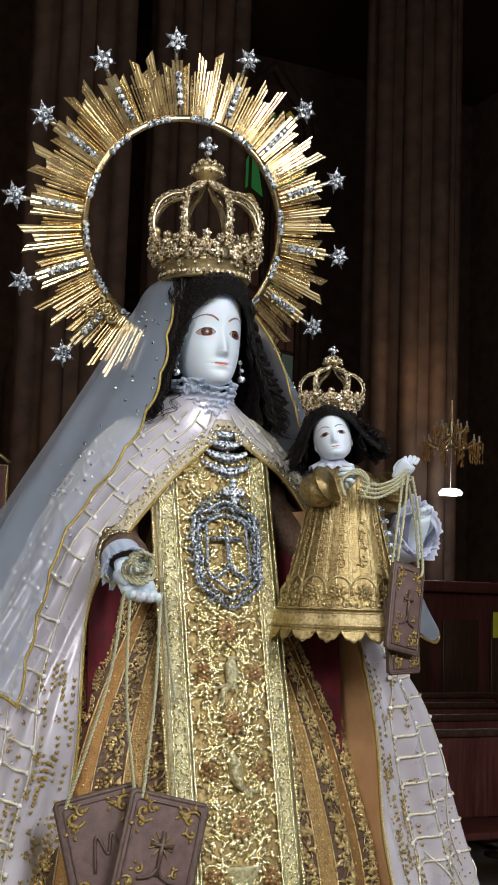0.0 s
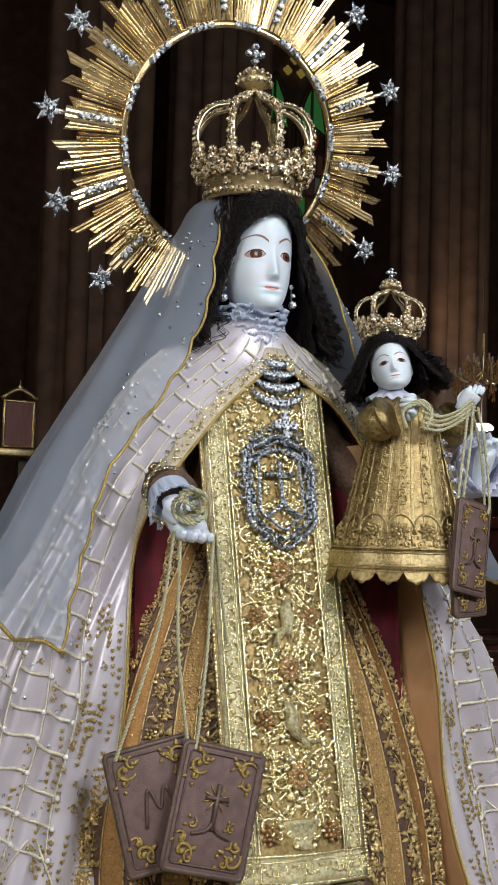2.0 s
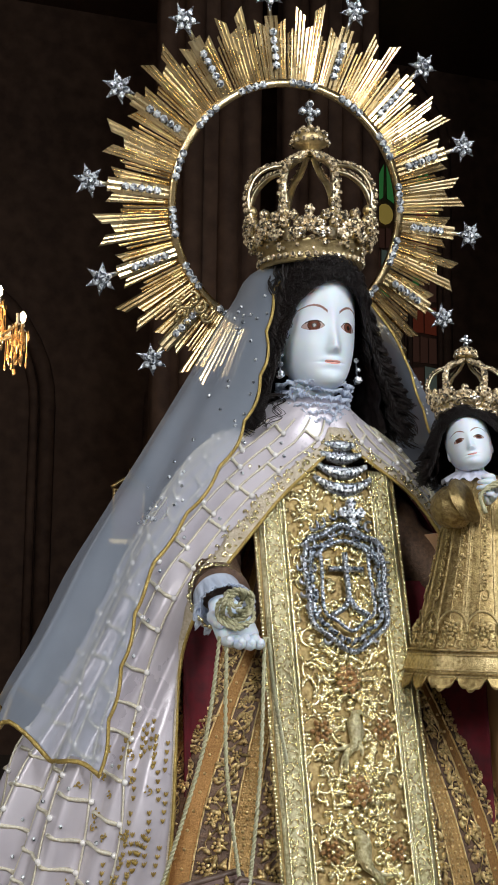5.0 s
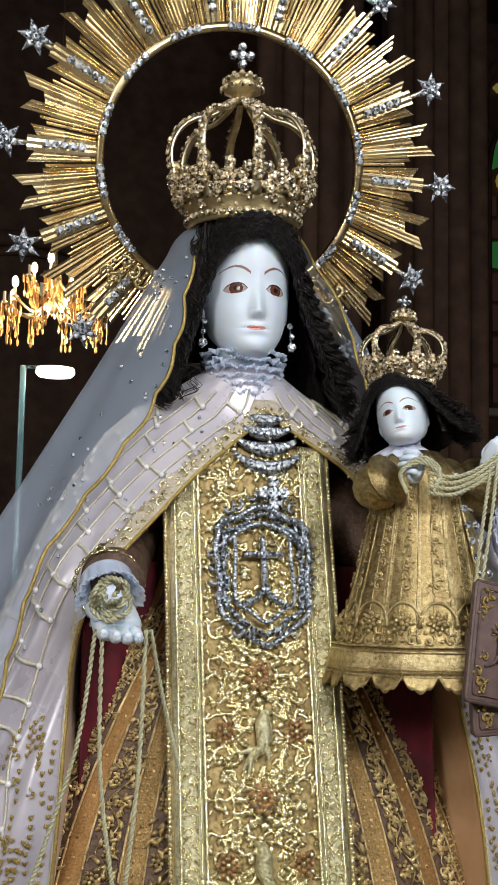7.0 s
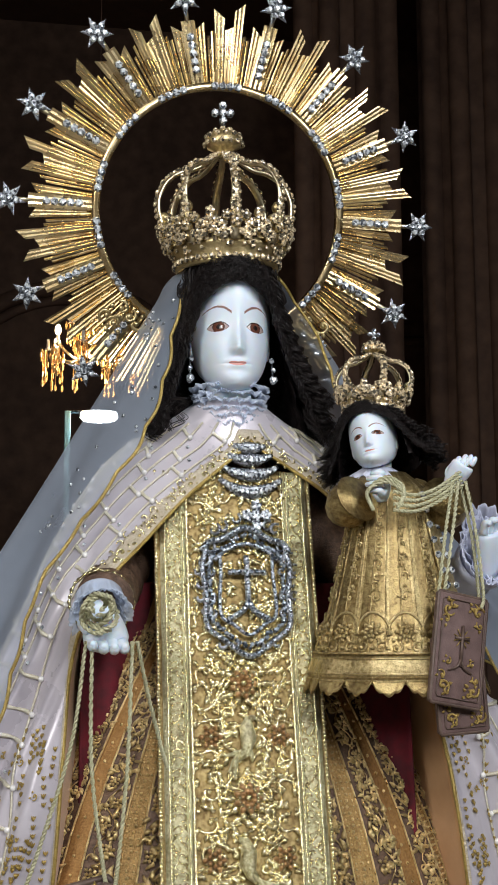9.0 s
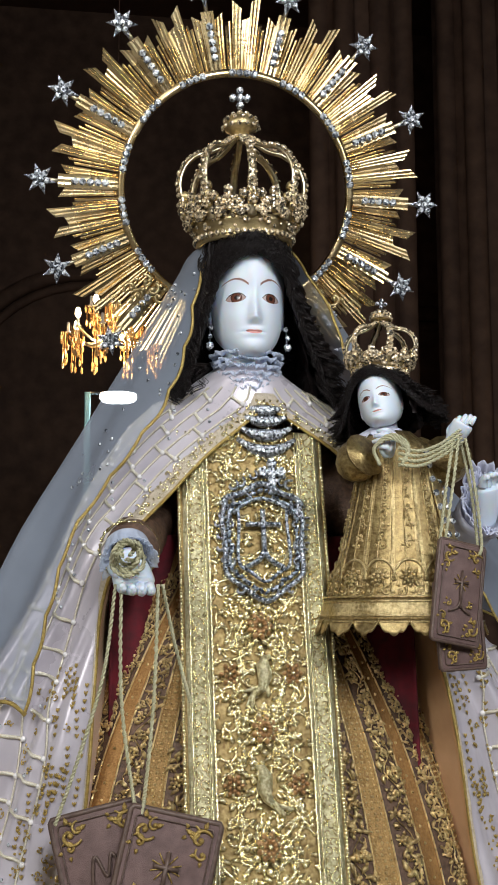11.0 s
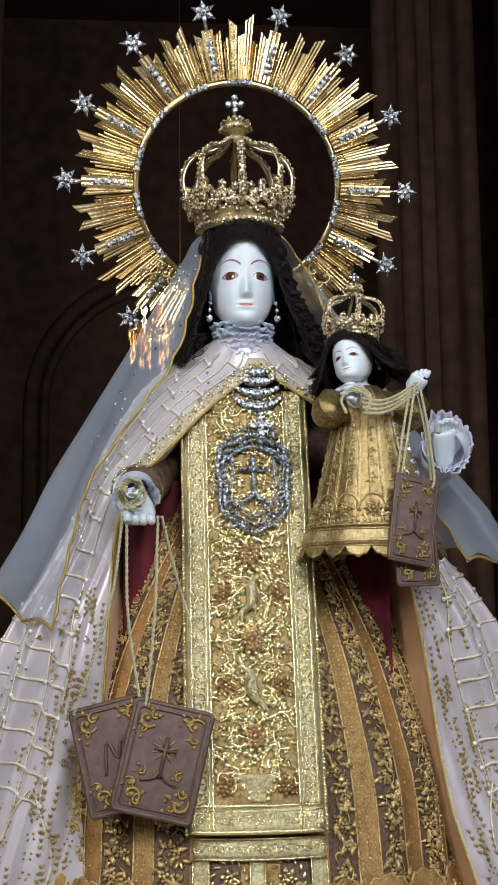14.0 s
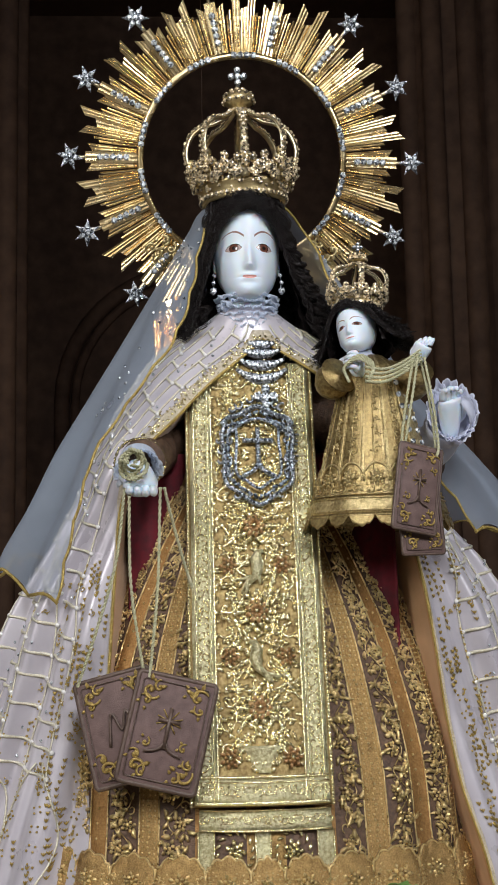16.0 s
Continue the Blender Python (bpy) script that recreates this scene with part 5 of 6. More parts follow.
def veil_pt(side, s, v):
    zb = 1.42 if side < 0 else 1.53
    hem = zb + (0.085 * clamp(s * 3.0) if side < 0 else 0.03 * clamp(s * 3)) + 0.012 * math.sin(s * 40)
    z = 2.17 + (hem - 2.17) * v
    a_, b_ = veil_a(z) * (1 + 0.08 * clamp((2.16 - z) / 0.1) + 0.12 * clamp((1.78 - z) / 0.15) if side > 0 else 1), veil_b(z)
    e = (vedge_w if side < 0 else vedge_e)(z)
    p0 = math.asin(clamp(e / a_, -0.6, 0.985))
    p = p0 + (math.pi - p0) * s
    fold = clamp((2.08 - z) / 0.4)
    f = 1 + fold * (0.03 * math.sin(p * 11 + 0.6 * side) + 0.015 * math.sin(p * 19 + 2))
    back = 0.06 + 0.12 * fold
    bb = b_ if p < math.pi / 2 else b_ + back * clamp((p - math.pi / 2) / 0.9)
    return Vector((side * a_ * math.sin(p) * f, 0.035 - bb * math.cos(p) * f, z))


veil = thing("veil", "sheer white gauze veil with scalloped gold edging, falling from the head", "veil", (0, 0.1, 1.4))
for side in (-1, 1):
    part("gauze", Shape().grid(lambda u, v: veil_pt(side, u, v), 110, 80), VEIL, veil)
    trim = Shape()
    n = 200
    pts = []
    for k in range(n + 1):
        v = 0.02 + 0.98 * k / n
        p = veil_pt(side, 0.0, v)
        q = veil_pt(side, 0.03, v)
        d = (p - q).normalized()
        pts.append(p + d * (0.006 * abs(math.sin(v * math.pi * 11)) - 0.003) + Vector((0, -0.002, 0)))
    trim.tube(pts, 0.0026, 5, flat=0.45)
    part("edging", trim, TRIM, veil, "scalloped gold edging")
    hem = [veil_pt(side, k / 90, 1.0) + Vector((0, 0, -0.006 * abs(math.sin(k * 0.35)))) for k in range(91)]
    part("hem_edging", Shape().tube(hem, 0.0034, 5, flat=0.5), TRIM, veil)
    sp = Shape()
    rnd = random.Random(9)
    for k in range(34):
        s, v = rnd.uniform(0.01, 0.22), rnd.uniform(0.1, 0.6)
        p = veil_pt(side, s, v)
        sp.gem(p + Vector((p.x, -0.1, 0)).normalized() * 0.002, (p.x, -0.2, 0.1), 0.0026)
    part("stone_beading", sp, GEM, veil, "small sewn stones", smooth=False)["kind"] = "stuff"

# ---- sleeves and cuffs ----


def sleeve(name, label, pts, r0, r1, mat):
    root = thing(name, label, "sleeve", pts[-1], "sleeves of the gown")
    part("cloth", Shape().tube(bend(pts, 24), lambda t: r0 + (r1 - r0) * t + 0.003 * math.sin(t * 40), 18), mat, root)
    return root


sl = sleeve("sleeve", "brown and gold embroidered sleeve of the gown", [(-0.1, 0.05, 1.8), (-0.155, -0.02, 1.705), (-0.178, -0.1, 1.667), (-0.189, -0.168, 1.65)], 0.04, 0.037, BROWN_CLOTH)
cuff = Shape()
for k in range(16):
    a = 2 * math.pi * k / 16
    c = Vector((-0.193, -0.178, 1.65)) + Vector((0.041 * math.cos(a), 0.012 * math.sin(a), 0.041 * math.sin(a)))
    S = lambda u, v, o, c=c, a=a: c + Vector((-math.sin(a) * u, v * 0.9, math.cos(a) * u)) + Vector((math.cos(a), 0, math.sin(a))) * o
    spiral(S, 0, 0.01, 0.009, a, 1, 0.0018, cuff, 0.0)
part("cuff_embroidery", cuff, GOLD_THREAD, sl)
sr = sleeve("sleeve", "brown and gold embroidered sleeve of the gown", [(0.08, 0.02, 1.83), (0.17, 0.0, 1.72), (0.25, -0.08, 1.65), (0.305, -0.14, 1.66)], 0.05, 0.035, BROWN_CLOTH)


def lace_cuff(c, axis, r, ln, mat, label, flare, tall=1.0):
    """A gathered lace cuff round a wrist: an inner band and a frilled lip."""
    q = Vector((0, 0, 1)).rotation_difference(Vector(axis).normalized())
    c = Vector(c)
    sh = Shape()

    def fn(lay, u, v):
        a = 2 * math.pi * u
        n1 = noise.noise(Vector((math.cos(a) * 5, math.sin(a) * 5, lay * 5.0 + 11 * r)))
        n2 = noise.noise(Vector((math.cos(a) * 10, math.sin(a) * 10, lay * 5.0 + v)))
        rr = r * (0.78 - 0.12 * lay + flare * v * v) + v * (0.008 * n1 + 0.006 * n2)
        return c + q @ Vector((rr * math.cos(a), rr * tall * math.sin(a), ln * v + 0.012 * v * n1 - 0.006 * lay))
    for lay in range(3):
        sh.grid(lambda u, v: fn(lay, u, v), 120, 10, True)
    return whole("lace_cuff", sh, mat, label, "cuff", thick=0.0012)


lace_cuff((-0.196, -0.168, 1.655), (0.05, -0.8, -0.6), 0.04, 0.035, LACE_BLUE, "pale blue lace cuff at the statue's lowered hand", 0.2)
lace_cuff((0.33, -0.172, 1.712), (-0.05, -0.92, 0.36), 0.043, 0.04, LACE_WHITE, "bluish-white lace cuff round the statue's raised hand", 0.2, 1.4)
whole("under_sleeve", Shape().tube(bend([(0.27, -0.09, 1.66), (0.31, -0.14, 1.68), (0.329, -0.178, 1.708), (0.329, -0.184, 1.71)], 16), lambda t: 0.036 + 0.004 * math.sin(t * 9), 20, flat=1.35), LACE_WHITE, "gathered white lawn under-sleeve at the raised hand", "sleeve")

# ---- halo ----
HALO = pose(0.003, 0.104, 2.28, 14, 0, 3)
halo = thing("halo", "gilt sunburst halo with jewelled rays and twelve stars", "halo", (0.003, 0.1, 2.06))


def hp(a, r, y=0.0):
    """a turns clockwise from the top, in degrees."""
    return Vector((r * math.sin(radians(a)), y, r * math.cos(radians(a))))


def hpart(name, sh, mat, parent, label="", smooth=True):
    return part(name, sh.moved(HALO), mat, parent, label, smooth)


ring = Shape()
prof = ((0.1935, 0.003), (0.1945, -0.0045), (0.199, -0.005), (0.2065, -0.0045), (0.208, 0.003))
ring.grid(lambda u, v: hp(360 * u, prof[min(4, int(round(v * 4)))][0], prof[min(4, int(round(v * 4)))][1]), 160, 4, True)
ring_ob = hpart("ring", ring, HALO_GOLD, halo)


def blade(a, r0, r1, w0, w1, cut, y, tip=0.0):
    """A ray: a fluted blade with a slanting tip."""
    sh = Shape()
    d, t = hp(a, 1), hp(a + 90, 1)
    cols = 6 if w1 > 0.01 else 3
    vs, fs = [], []
    for (r, w, c) in ((r0, w0, 0), (r1, w1, cut)):
        for i in range(cols):
            q = -1 + 2 * i / (cols - 1)
            vs.append(d * (r + c * q) + t * (q * w / 2) + Vector((0, y - (0.0016 if i % 2 else 0) + tip * q * w, 0)))
        for q in (-1, 1):
            vs.append(d * (r + c * q) + t * (q * w / 2) + Vector((0, y + 0.0016 + tip * q * w, 0)))
    n = cols + 2
    for i in range(cols - 1):
        fs.append((i, i + 1, n + i + 1, n + i))
    fs += [(0, n, n + cols, cols), (cols - 1, cols + 1, n + cols + 1, n + cols - 1), (cols, n + cols, n + cols + 1, cols + 1)]
    fs.append((*range(n, n + cols), n + cols + 1, n + cols))
    fs.append((*range(cols - 1, -1, -1), cols, cols + 1))
    return sh.add(vs, fs)


rnd = random.Random(77)
HTURN = HALO.to_3x3()


def hstone(parent, c, r):
    return stone(parent, HALO @ c, HTURN @ Vector((rnd.uniform(-0.22, 0.22), -1, rnd.uniform(-0.22, 0.22))), r)


STEP = 360 / 14
for k in range(14):
    g = STEP * (k + 0.5)
    for da, r1, w0, w1, cut, y in ((0, 0.306, 0.019, 0.022, 0.0, -0.003), (-3.6, 0.298, 0.01, 0.016, -0.006, 0.002), (3.6, 0.294, 0.01, 0.016, 0.006, 0.002)):
        ray = hpart("ray", blade(g + da, 0.206, r1 + rnd.uniform(-0.003, 0.003), w0, w1, cut, y, rnd.uniform(-0.05, 0.05)), HALO_GOLD, halo, smooth=False)
        if da == 0:
            for j in range(5):
                hstone(ray, hp(g, 0.227 + 0.0128 * j, -0.007), 0.0068)
    for da, r1 in ((6.2, 0.279), (7.5, 0.289), (8.7, 0.281), (-6.2, 0.277), (-7.5, 0.285), (-8.7, 0.28)):
        hpart("ray", blade(g + da, 0.206, r1 + rnd.uniform(-0.004, 0.004), 0.0038, 0.0044, 0.001, 0.0, rnd.uniform(-0.15, 0.15)), HALO_GOLD, halo, smooth=False)
    c = g + STEP / 2
    if 166 < (c % 360) < 194:
        continue
    for da, r1, w1, cut, y in ((-3.0, 0.318, 0.016, -0.007, -0.001), (0.0, 0.296, 0.018, 0.004, 0.002), (3.0, 0.322, 0.016, 0.007, -0.001)):
        hpart("ray", blade(c + da, 0.206, r1 + rnd.uniform(-0.006, 0.006), 0.0105, w1, cut, y, rnd.uniform(-0.09, 0.09)), HALO_GOLD, halo, smooth=False)
for k in range(14):
    c = STEP * k
    for j in range(4):
        hstone(ring_ob, hp(c - 5.4 + 3.6 * j, 0.2005, -0.006), 0.0068)
for k in range(14):
    g = STEP * (k + 0.5)
    if 155 < g < 205:
        continue
    c = hp(g, 0.336, -0.006)
    tilt = rnd.uniform(-14, 14)
    sh = Shape()
    vs, fs = [c + Vector((0, -0.004, 0)), c + Vector((0, 0.004, 0))], []
    for i in range(12):
        r = 0.027 if i % 2 == 0 else 0.012
        vs.append(c + hp(g + tilt + 30 * i, r, 0.0))
    for i in range(12):
        a, b = 2 + i, 2 + (i + 1) % 12
        fs += [(0, a, b), (1, b, a)]
    sh.add(vs, fs)
    star = hpart("star", sh, SILVER, halo, "silver six-pointed star with stones", smooth=False)
    hstone(star, c + Vector((0, -0.007, 0)), 0.0062)
    for i in range(6):
        hstone(star, c + hp(g + tilt + 60 * i, 0.0118, -0.0055), 0.0055)
    hpart("stem", Shape().tube([hp(g, 0.3, 0), hp(g, 0.33, -0.002)], 0.004, 6), GOLD, star)
part("support_rod", Shape().tube(bend([(0, 0.07, 2.02), (0, 0.13, 2.05), (0.003, 0.155, 2.09)], 8), 0.008, 8), GOLD_DULL, halo)
for q in (-1, 1):
    curl = Shape()
    S = lambda u, v, o: HALO @ Vector((u, -0.012 - o, v))
    for j in range(5):
        spiral(S, q * (0.13 + 0.012 * j), -0.185 + 0.012 * (j % 3), 0.013, j, q, 0.0028, curl, 0.002)
    part("scroll_ornament", curl, GOLD_DULL, halo)["kind"] = "stuff"


# ---- crowns ----
def crown(name, label, place, k, arches, gem_r):
    root = thing(name, label, "crown", place.translation, "crowns")
    m = place @ Matrix.Diagonal((*k, 1))
    rnd = random.Random(6)

    def cp(nm, sh, mat, parent, lab="", smooth=True):
        return part(nm, sh.moved(m), mat, parent, lab, smooth)
    prof = [(0.074, 0.0), (0.077, -0.003), (0.078, 0.004), (0.0775, 0.02), (0.082, 0.025), (0.085, 0.034), (0.082, 0.034), (0.078, 0.026), (0.075, 0.02), (0.074, 0.0)]
    band = cp("band", Shape().turned((0, 0, 0), prof, 48), GOLD_DULL, root)
    st = Shape()
    for i in range(44):
        a = 2 * math.pi * i / 44
        st.gem((0.08 * math.cos(a), 0.08 * math.sin(a), 0.008), (math.cos(a), math.sin(a), 0), 0.0048 * gem_r)
    for i in range(100):
        a = rnd.uniform(0, 2 * math.pi)
        z = rnd.uniform(0.016, 0.036)
        r = 0.081 + (z - 0.02) * 0.28
        st.gem((r * math.cos(a), r * math.sin(a), z), (math.cos(a), math.sin(a), rnd.uniform(-0.3, 0.3)), rnd.uniform(0.003, 0.0046) * gem_r)
    cp("stone_setting", st, GEM_WARM, band, "clear cut stones", False)["kind"] = "stuff"
    for i in range(arches):
        a = 2 * math.pi * (i + 0.0) / arches - math.pi / 2
        ca, sa = math.cos(a), math.sin(a)
        path = [Vector((r * ca, r * sa, z)) for r, z in ((0.085, 0.03), (0.097, 0.07), (0.102, 0.105), (0.09, 0.135), (0.068, 0.152), (0.045, 0.158), (0.025, 0.17), (0.012, 0.182))]
        path = bend(path, 26)
        ar = cp("arch", Shape().tube(path, lambda t: 0.0078 - 0.003 * t, 7, flat=0.5, up=(ca, sa, 0.3)), GOLD, root)
        g = Shape()
        for j in range(2, 25):
            n = Vector((ca, sa, 0.2 + 1.2 * j / 25))
            p = path[j] + n.normalized() * 0.0045
            if j % 2:
                g.gem(p, n, 0.0052 * gem_r)
            else:
                for w in (-1, 1):
                    g.gem(p + Vector((-sa, ca, 0)) * 0.005 * w, n, 0.0034 * gem_r)
        cp("stone_setting", g, GEM_WARM, ar, "clear cut stones", False)["kind"] = "stuff"
        # a jewelled leaf at the foot of each arch, a smaller one between
        for off, hh, ss in ((0.0, 0.066, 1.0), (math.pi / arches, 0.056, 0.85), (math.pi / arches * 0.5, 0.042, 0.6), (-math.pi / arches * 0.5, 0.042, 0.6)):
            b = a + off
            o = Vector(((0.082 + 0.2 * (hh - 0.03)) * 1.06 * math.cos(b), (0.082 + 0.2 * (hh - 0.03)) * 1.06 * math.sin(b), hh))
            n = Vector((math.cos(b), math.sin(b), 0.1))
            tx = Vector((-math.sin(b), math.cos(b), 0))
            body, gg = Shape(), Shape()
            for u, v, r in ((0, 0, 0.011), (0.014, -0.004, 0.008), (-0.014, -0.004, 0.008), (0, 0.016, 0.009), (0, -0.013, 0.009)):
                c = o + tx * u * ss + Vector((0, 0, v * ss))
                body.ball(c, r * ss, 0, 7, 5)
                for w in range(5):
                    q = w * 1.2566
                    gg.gem(c + (tx * math.cos(q) + Vector((0, 0, math.sin(q)))) * r * 0.62 * ss + n * r * 0.6 * ss, n + tx * math.cos(q) * 0.5, 0.0037 * gem_r)
                gg.gem(c + n * r * ss, n, 0.004 * gem_r)
            lf = cp("leaf_ornament", body, GOLD_DULL, root)
            cp("stone_setting", gg, GEM_WARM, lf, "", False)["kind"] = "stuff"
    orb = cp("orb", Shape().turned((0, 0, 0.178), [(0.004, 0), (0.012, 0.004), (0.016, 0.012), (0.026, 0.016), (0.028, 0.024), (0.022, 0.036), (0.01, 0.043), (0.004, 0.046), (0.003, 0.05), (0.001, 0.05)], 20), GOLD_DULL, root)
    st = Shape()
    for z, r, n in ((0.198, 0.029, 14), (0.21, 0.026, 12), (0.219, 0.014, 7)):
        for i in range(n):
            q = 2 * math.pi * i / n
            st.gem((r * math.cos(q), r * math.sin(q), z), (math.cos(q), math.sin(q), 0.3), 0.0044 * gem_r)
    cp("stone_setting", st, GEM_WARM, orb, "", False)["kind"] = "stuff"
    cr, cg = Shape(), Shape()
    cr.tube([(0, 0, 0.225), (0, 0, 0.262)], 0.0038, 6).tube([(-0.015, 0, 0.248), (0.015, 0, 0.248)], 0.0038, 6)
    for x, z in ((0, 0.236), (0, 0.248), (0, 0.26), (0.012, 0.248), (-0.012, 0.248)):
        for q in (-1, 1):
            cg.gem((x, q * 0.003, z), (0, q, 0), 0.0062)
    co = cp("cross", cr, SILVER, root)
    cp("stone_setting", cg, GEM, co, "", False)["kind"] = "stuff"
    return root


crown("crown", "gilt arched crown crusted with clear stones on the statue's head", pose(-0.002, -0.005, 2.15, 3, -2, 0), (1, 1, 1), 8, 1.0)

# ---- the child statue ----
CX, CY = 0.2, -0.17
child = Shape()
head_mesh(child, pose(0.18, -0.16, 1.873, -12, -12, -27), (0.53, 0.54, 0.45), 0, 0.026, 0.8)
child.turned((0.185, -0.155, 1.78), [(0.03, 0), (0.024, 0.02), (0.021, 0.04), (0.02, 0.085)], 16, 0)
child.turned((CX, CY, 1.56), [(0.05, 0), (0.045, 0.1), (0.04, 0.2), (0.02, 0.24), (0.001, 0.245)], 14, 6)
hand_mesh(child, (0.176, -0.222, 1.79), (0.166, -0.25, 1.8), (0.1, 0.1, 1.0), 0.55, 0, 0.8)
hand_mesh(child, (0.262, -0.235, 1.802), (0.274, -0.25, 1.825), (0.9, -0.4, 0), 0.5, 0, 0.4)
whole("child_statue", child, SKIN, "small ivory-painted carved child statue in a gold robe", "statue")
hlc = along((-0.2, 1.1), (-0.1, 1.05), (-0.06, 0.98), (0.0, 0.86), (0.03, 0.74), (0.048, 0.52), (0.057, 0.26), (0.062, 0.0))
wdc = along((-0.2, 0.1), (-0.13, 0.1), (-0.06, 0.097), (0.0, 0.09), (0.06, 0.074), (0.09, 0.055), (0.118, 0.01))
wig("black ringlet wig on the child statue", pose(0.181, -0.157, 1.873, -12, -12, -27), (0.58, 0.55, 0.48), hlc, lambda t, q: 0.035 * t * t * (1.6 if q > 0 else 1.0), -0.085, 110, 14, wdc, (6, 10))
crown("crown", "small gilt arched crown with clear stones on the child statue", pose(0.182, -0.15, 1.912, -4, 3, 0), (0.52, 0.52, 0.47), 6, 1.75)

robe_a = along((1.525, 0.118), (1.56, 0.11), (1.65, 0.085), (1.75, 0.06), (1.8, 0.048), (1.825, 0.02))
robe_b = along((1.525, 0.11), (1.56, 0.104), (1.65, 0.082), (1.75, 0.062), (1.8, 0.05), (1.825, 0.02))


def robe_pt(a, z, out=0.0):
    lean = 0.0 + 0.05 * (1.8 - z)
    f = 1 + 0.03 * clamp((1.78 - z) / 0.2) * math.sin(a * 9)
    n = Vector((math.sin(a), -math.cos(a), 0.25)).normalized()
    return Vector((CX + lean * 0.2 + robe_a(z) * math.sin(a) * f, CY - 0.002 - robe_b(z) * math.cos(a) * f, z)) + n * out


robe = thing("child_robe", "stiff gold bell-shaped robe with scalloped hem on the child statue", "robe", (CX, CY, 1.525))
part("skirt", Shape().grid(lambda u, v: robe_pt(2 * math.pi * u - math.pi, 1.545 + 0.28 * v), 160, 40, True, lambda u, v: 1 if (u * 14) % 1 < 0.22 else 0), [ROBE_GOLD, ROBE_TRIM], robe, thick=0.003)
part("hem_band", Shape().grid(lambda u, v: robe_pt(2 * math.pi * u, 1.55 + 0.03 * v, 0.003 + 0.002 * math.sin(math.pi * v)), 100, 6, True), ROBE_TRIM, robe, "bright gold hem band", thick=0.002)
for k in range(18):
    a = 2 * math.pi * k / 18
    part("scallop", Shape().grid(lambda u, v: robe_pt(a + 0.345 * (u - 0.5), 1.552 - ((0.02 + 0.004 * abs(math.sin(3 * math.pi * u))) * math.sin(math.pi * clamp(u, 0.02, 0.98)) ** 0.5) * v, 0.004 + 0.004 * v), 18, 4), ROBE_GOLD, robe, thick=0.002)
remb = Shape()
for k in range(14):
    a0 = 2 * math.pi * k / 14 + 0.32
    S = lambda u, v, o: robe_pt(a0 + u / 0.09, v, o)
    rosette(S, 0, 1.61, 0.015, remb, 8, 0.003, heart=0)
    remb.tube([S(0.022 * math.cos(math.pi * j / 10), 1.605 + 0.03 * math.sin(math.pi * j / 10), 0.003) for j in range(11)], 0.002, 5)
    for z, s in ((1.655, 0.008), (1.669, 0.007), (1.683, 0.007), (1.697, 0.0065), (1.711, 0.006), (1.724, 0.0055), (1.737, 0.005), (1.75, 0.005), (1.763, 0.0045), (1.775, 0.004)):
        spiral(S, 0.002, z, s, z * 160, 1 if k % 2 else -1, 0.0012, remb, 0.003)
    for q in (-1, 1):
        spiral(S, q * 0.012, 1.59, 0.008, 1, q, 0.0016, remb, 0.003)
for k in range(28):
    a1 = math.pi * k / 14
    remb.tube([robe_pt(a1 + 0.05, 1.59 + 0.2 * j / 20, 0.0015) for j in range(21)], 0.0011, 4)
for k in range(70):
    S = lambda u, v, o: robe_pt(2 * math.pi * k / 70 + u / 0.11, v, o)
    spiral(S, 0, 1.565, 0.0055, k * 1.9, 1 if k % 2 else -1, 0.001, remb, 0.005, False)
for z in (1.548, 1.556, 1.576, 1.582):
    remb.tube([robe_pt(2 * math.pi * j / 80, z, 0.006) for j in range(80)], 0.0016, 5, closed=True)
part("embroidery", remb, ROBE_TRIM, robe, "raised gold embroidery")["kind"] = "stuff"
for k in range(7):
    for q in (0, 1):
        stone(robe, robe_pt(0.5 + 0.28 * q + 0.03 * k, 1.79 - 0.02 * k, 0.006), (0.5, -1, 0.2), 0.0052)
for pts in ([(0.17, -0.17, 1.8), (0.128, -0.2, 1.775), (0.138, -0.225, 1.785)], [(0.225, -0.17, 1.8), (0.26, -0.195, 1.77), (0.262, -0.228, 1.79)]):
    part("sleeve", Shape().tube(bend(pts, 12), lambda t: 0.024 + 0.008 * t + 0.002 * math.sin(t * 20), 14), ROBE_GOLD, robe, "gold sleeve")
part("collar", Shape().grid(lambda u, v: (0.184 + (0.02 + 0.022 * v) * math.cos(2 * math.pi * u), -0.16 + (0.02 + 0.022 * v) * math.sin(2 * math.pi * u), 1.834 - 0.016 * v + 0.003 * math.cos(u * 90) * v), 90, 4, True), LACE_WHITE, robe, "small white lace collar", thick=0.001)
part("panel_strip", Shape().grid(lambda u, v: robe_pt(0.45 + 0.5 * u + 0.2 * v, 1.8 - 0.16 * v, 0.004), 8, 14), ROBE_TRIM, robe, thick=0.002)


# ---- cords and cloth squares ----
def cord(sh, pts, r, n=60, turns=None):
    path = bend(pts, n)
    ln = sum((path[i + 1] - path[i]).length for i in range(n))
    turns = ln / (r * 5.0)
    m = max(n, int(turns * 8))
    path = bend(pts, m)
    for ph in (0, math.pi):
        strand = []
        for i, p in enumerate(path):
            w = 2 * math.pi * turns * i / m + ph
            d = (path[min(i + 1, m)] - path[max(i - 1, 0)]).normalized()
            a = d.orthogonal().normalized()
            b = d.cross(a)
            strand.append(p + (a * math.cos(w) + b * math.sin(w)) * r * 0.5)
        sh.tube(strand, r * 0.62, 5)
    return sh


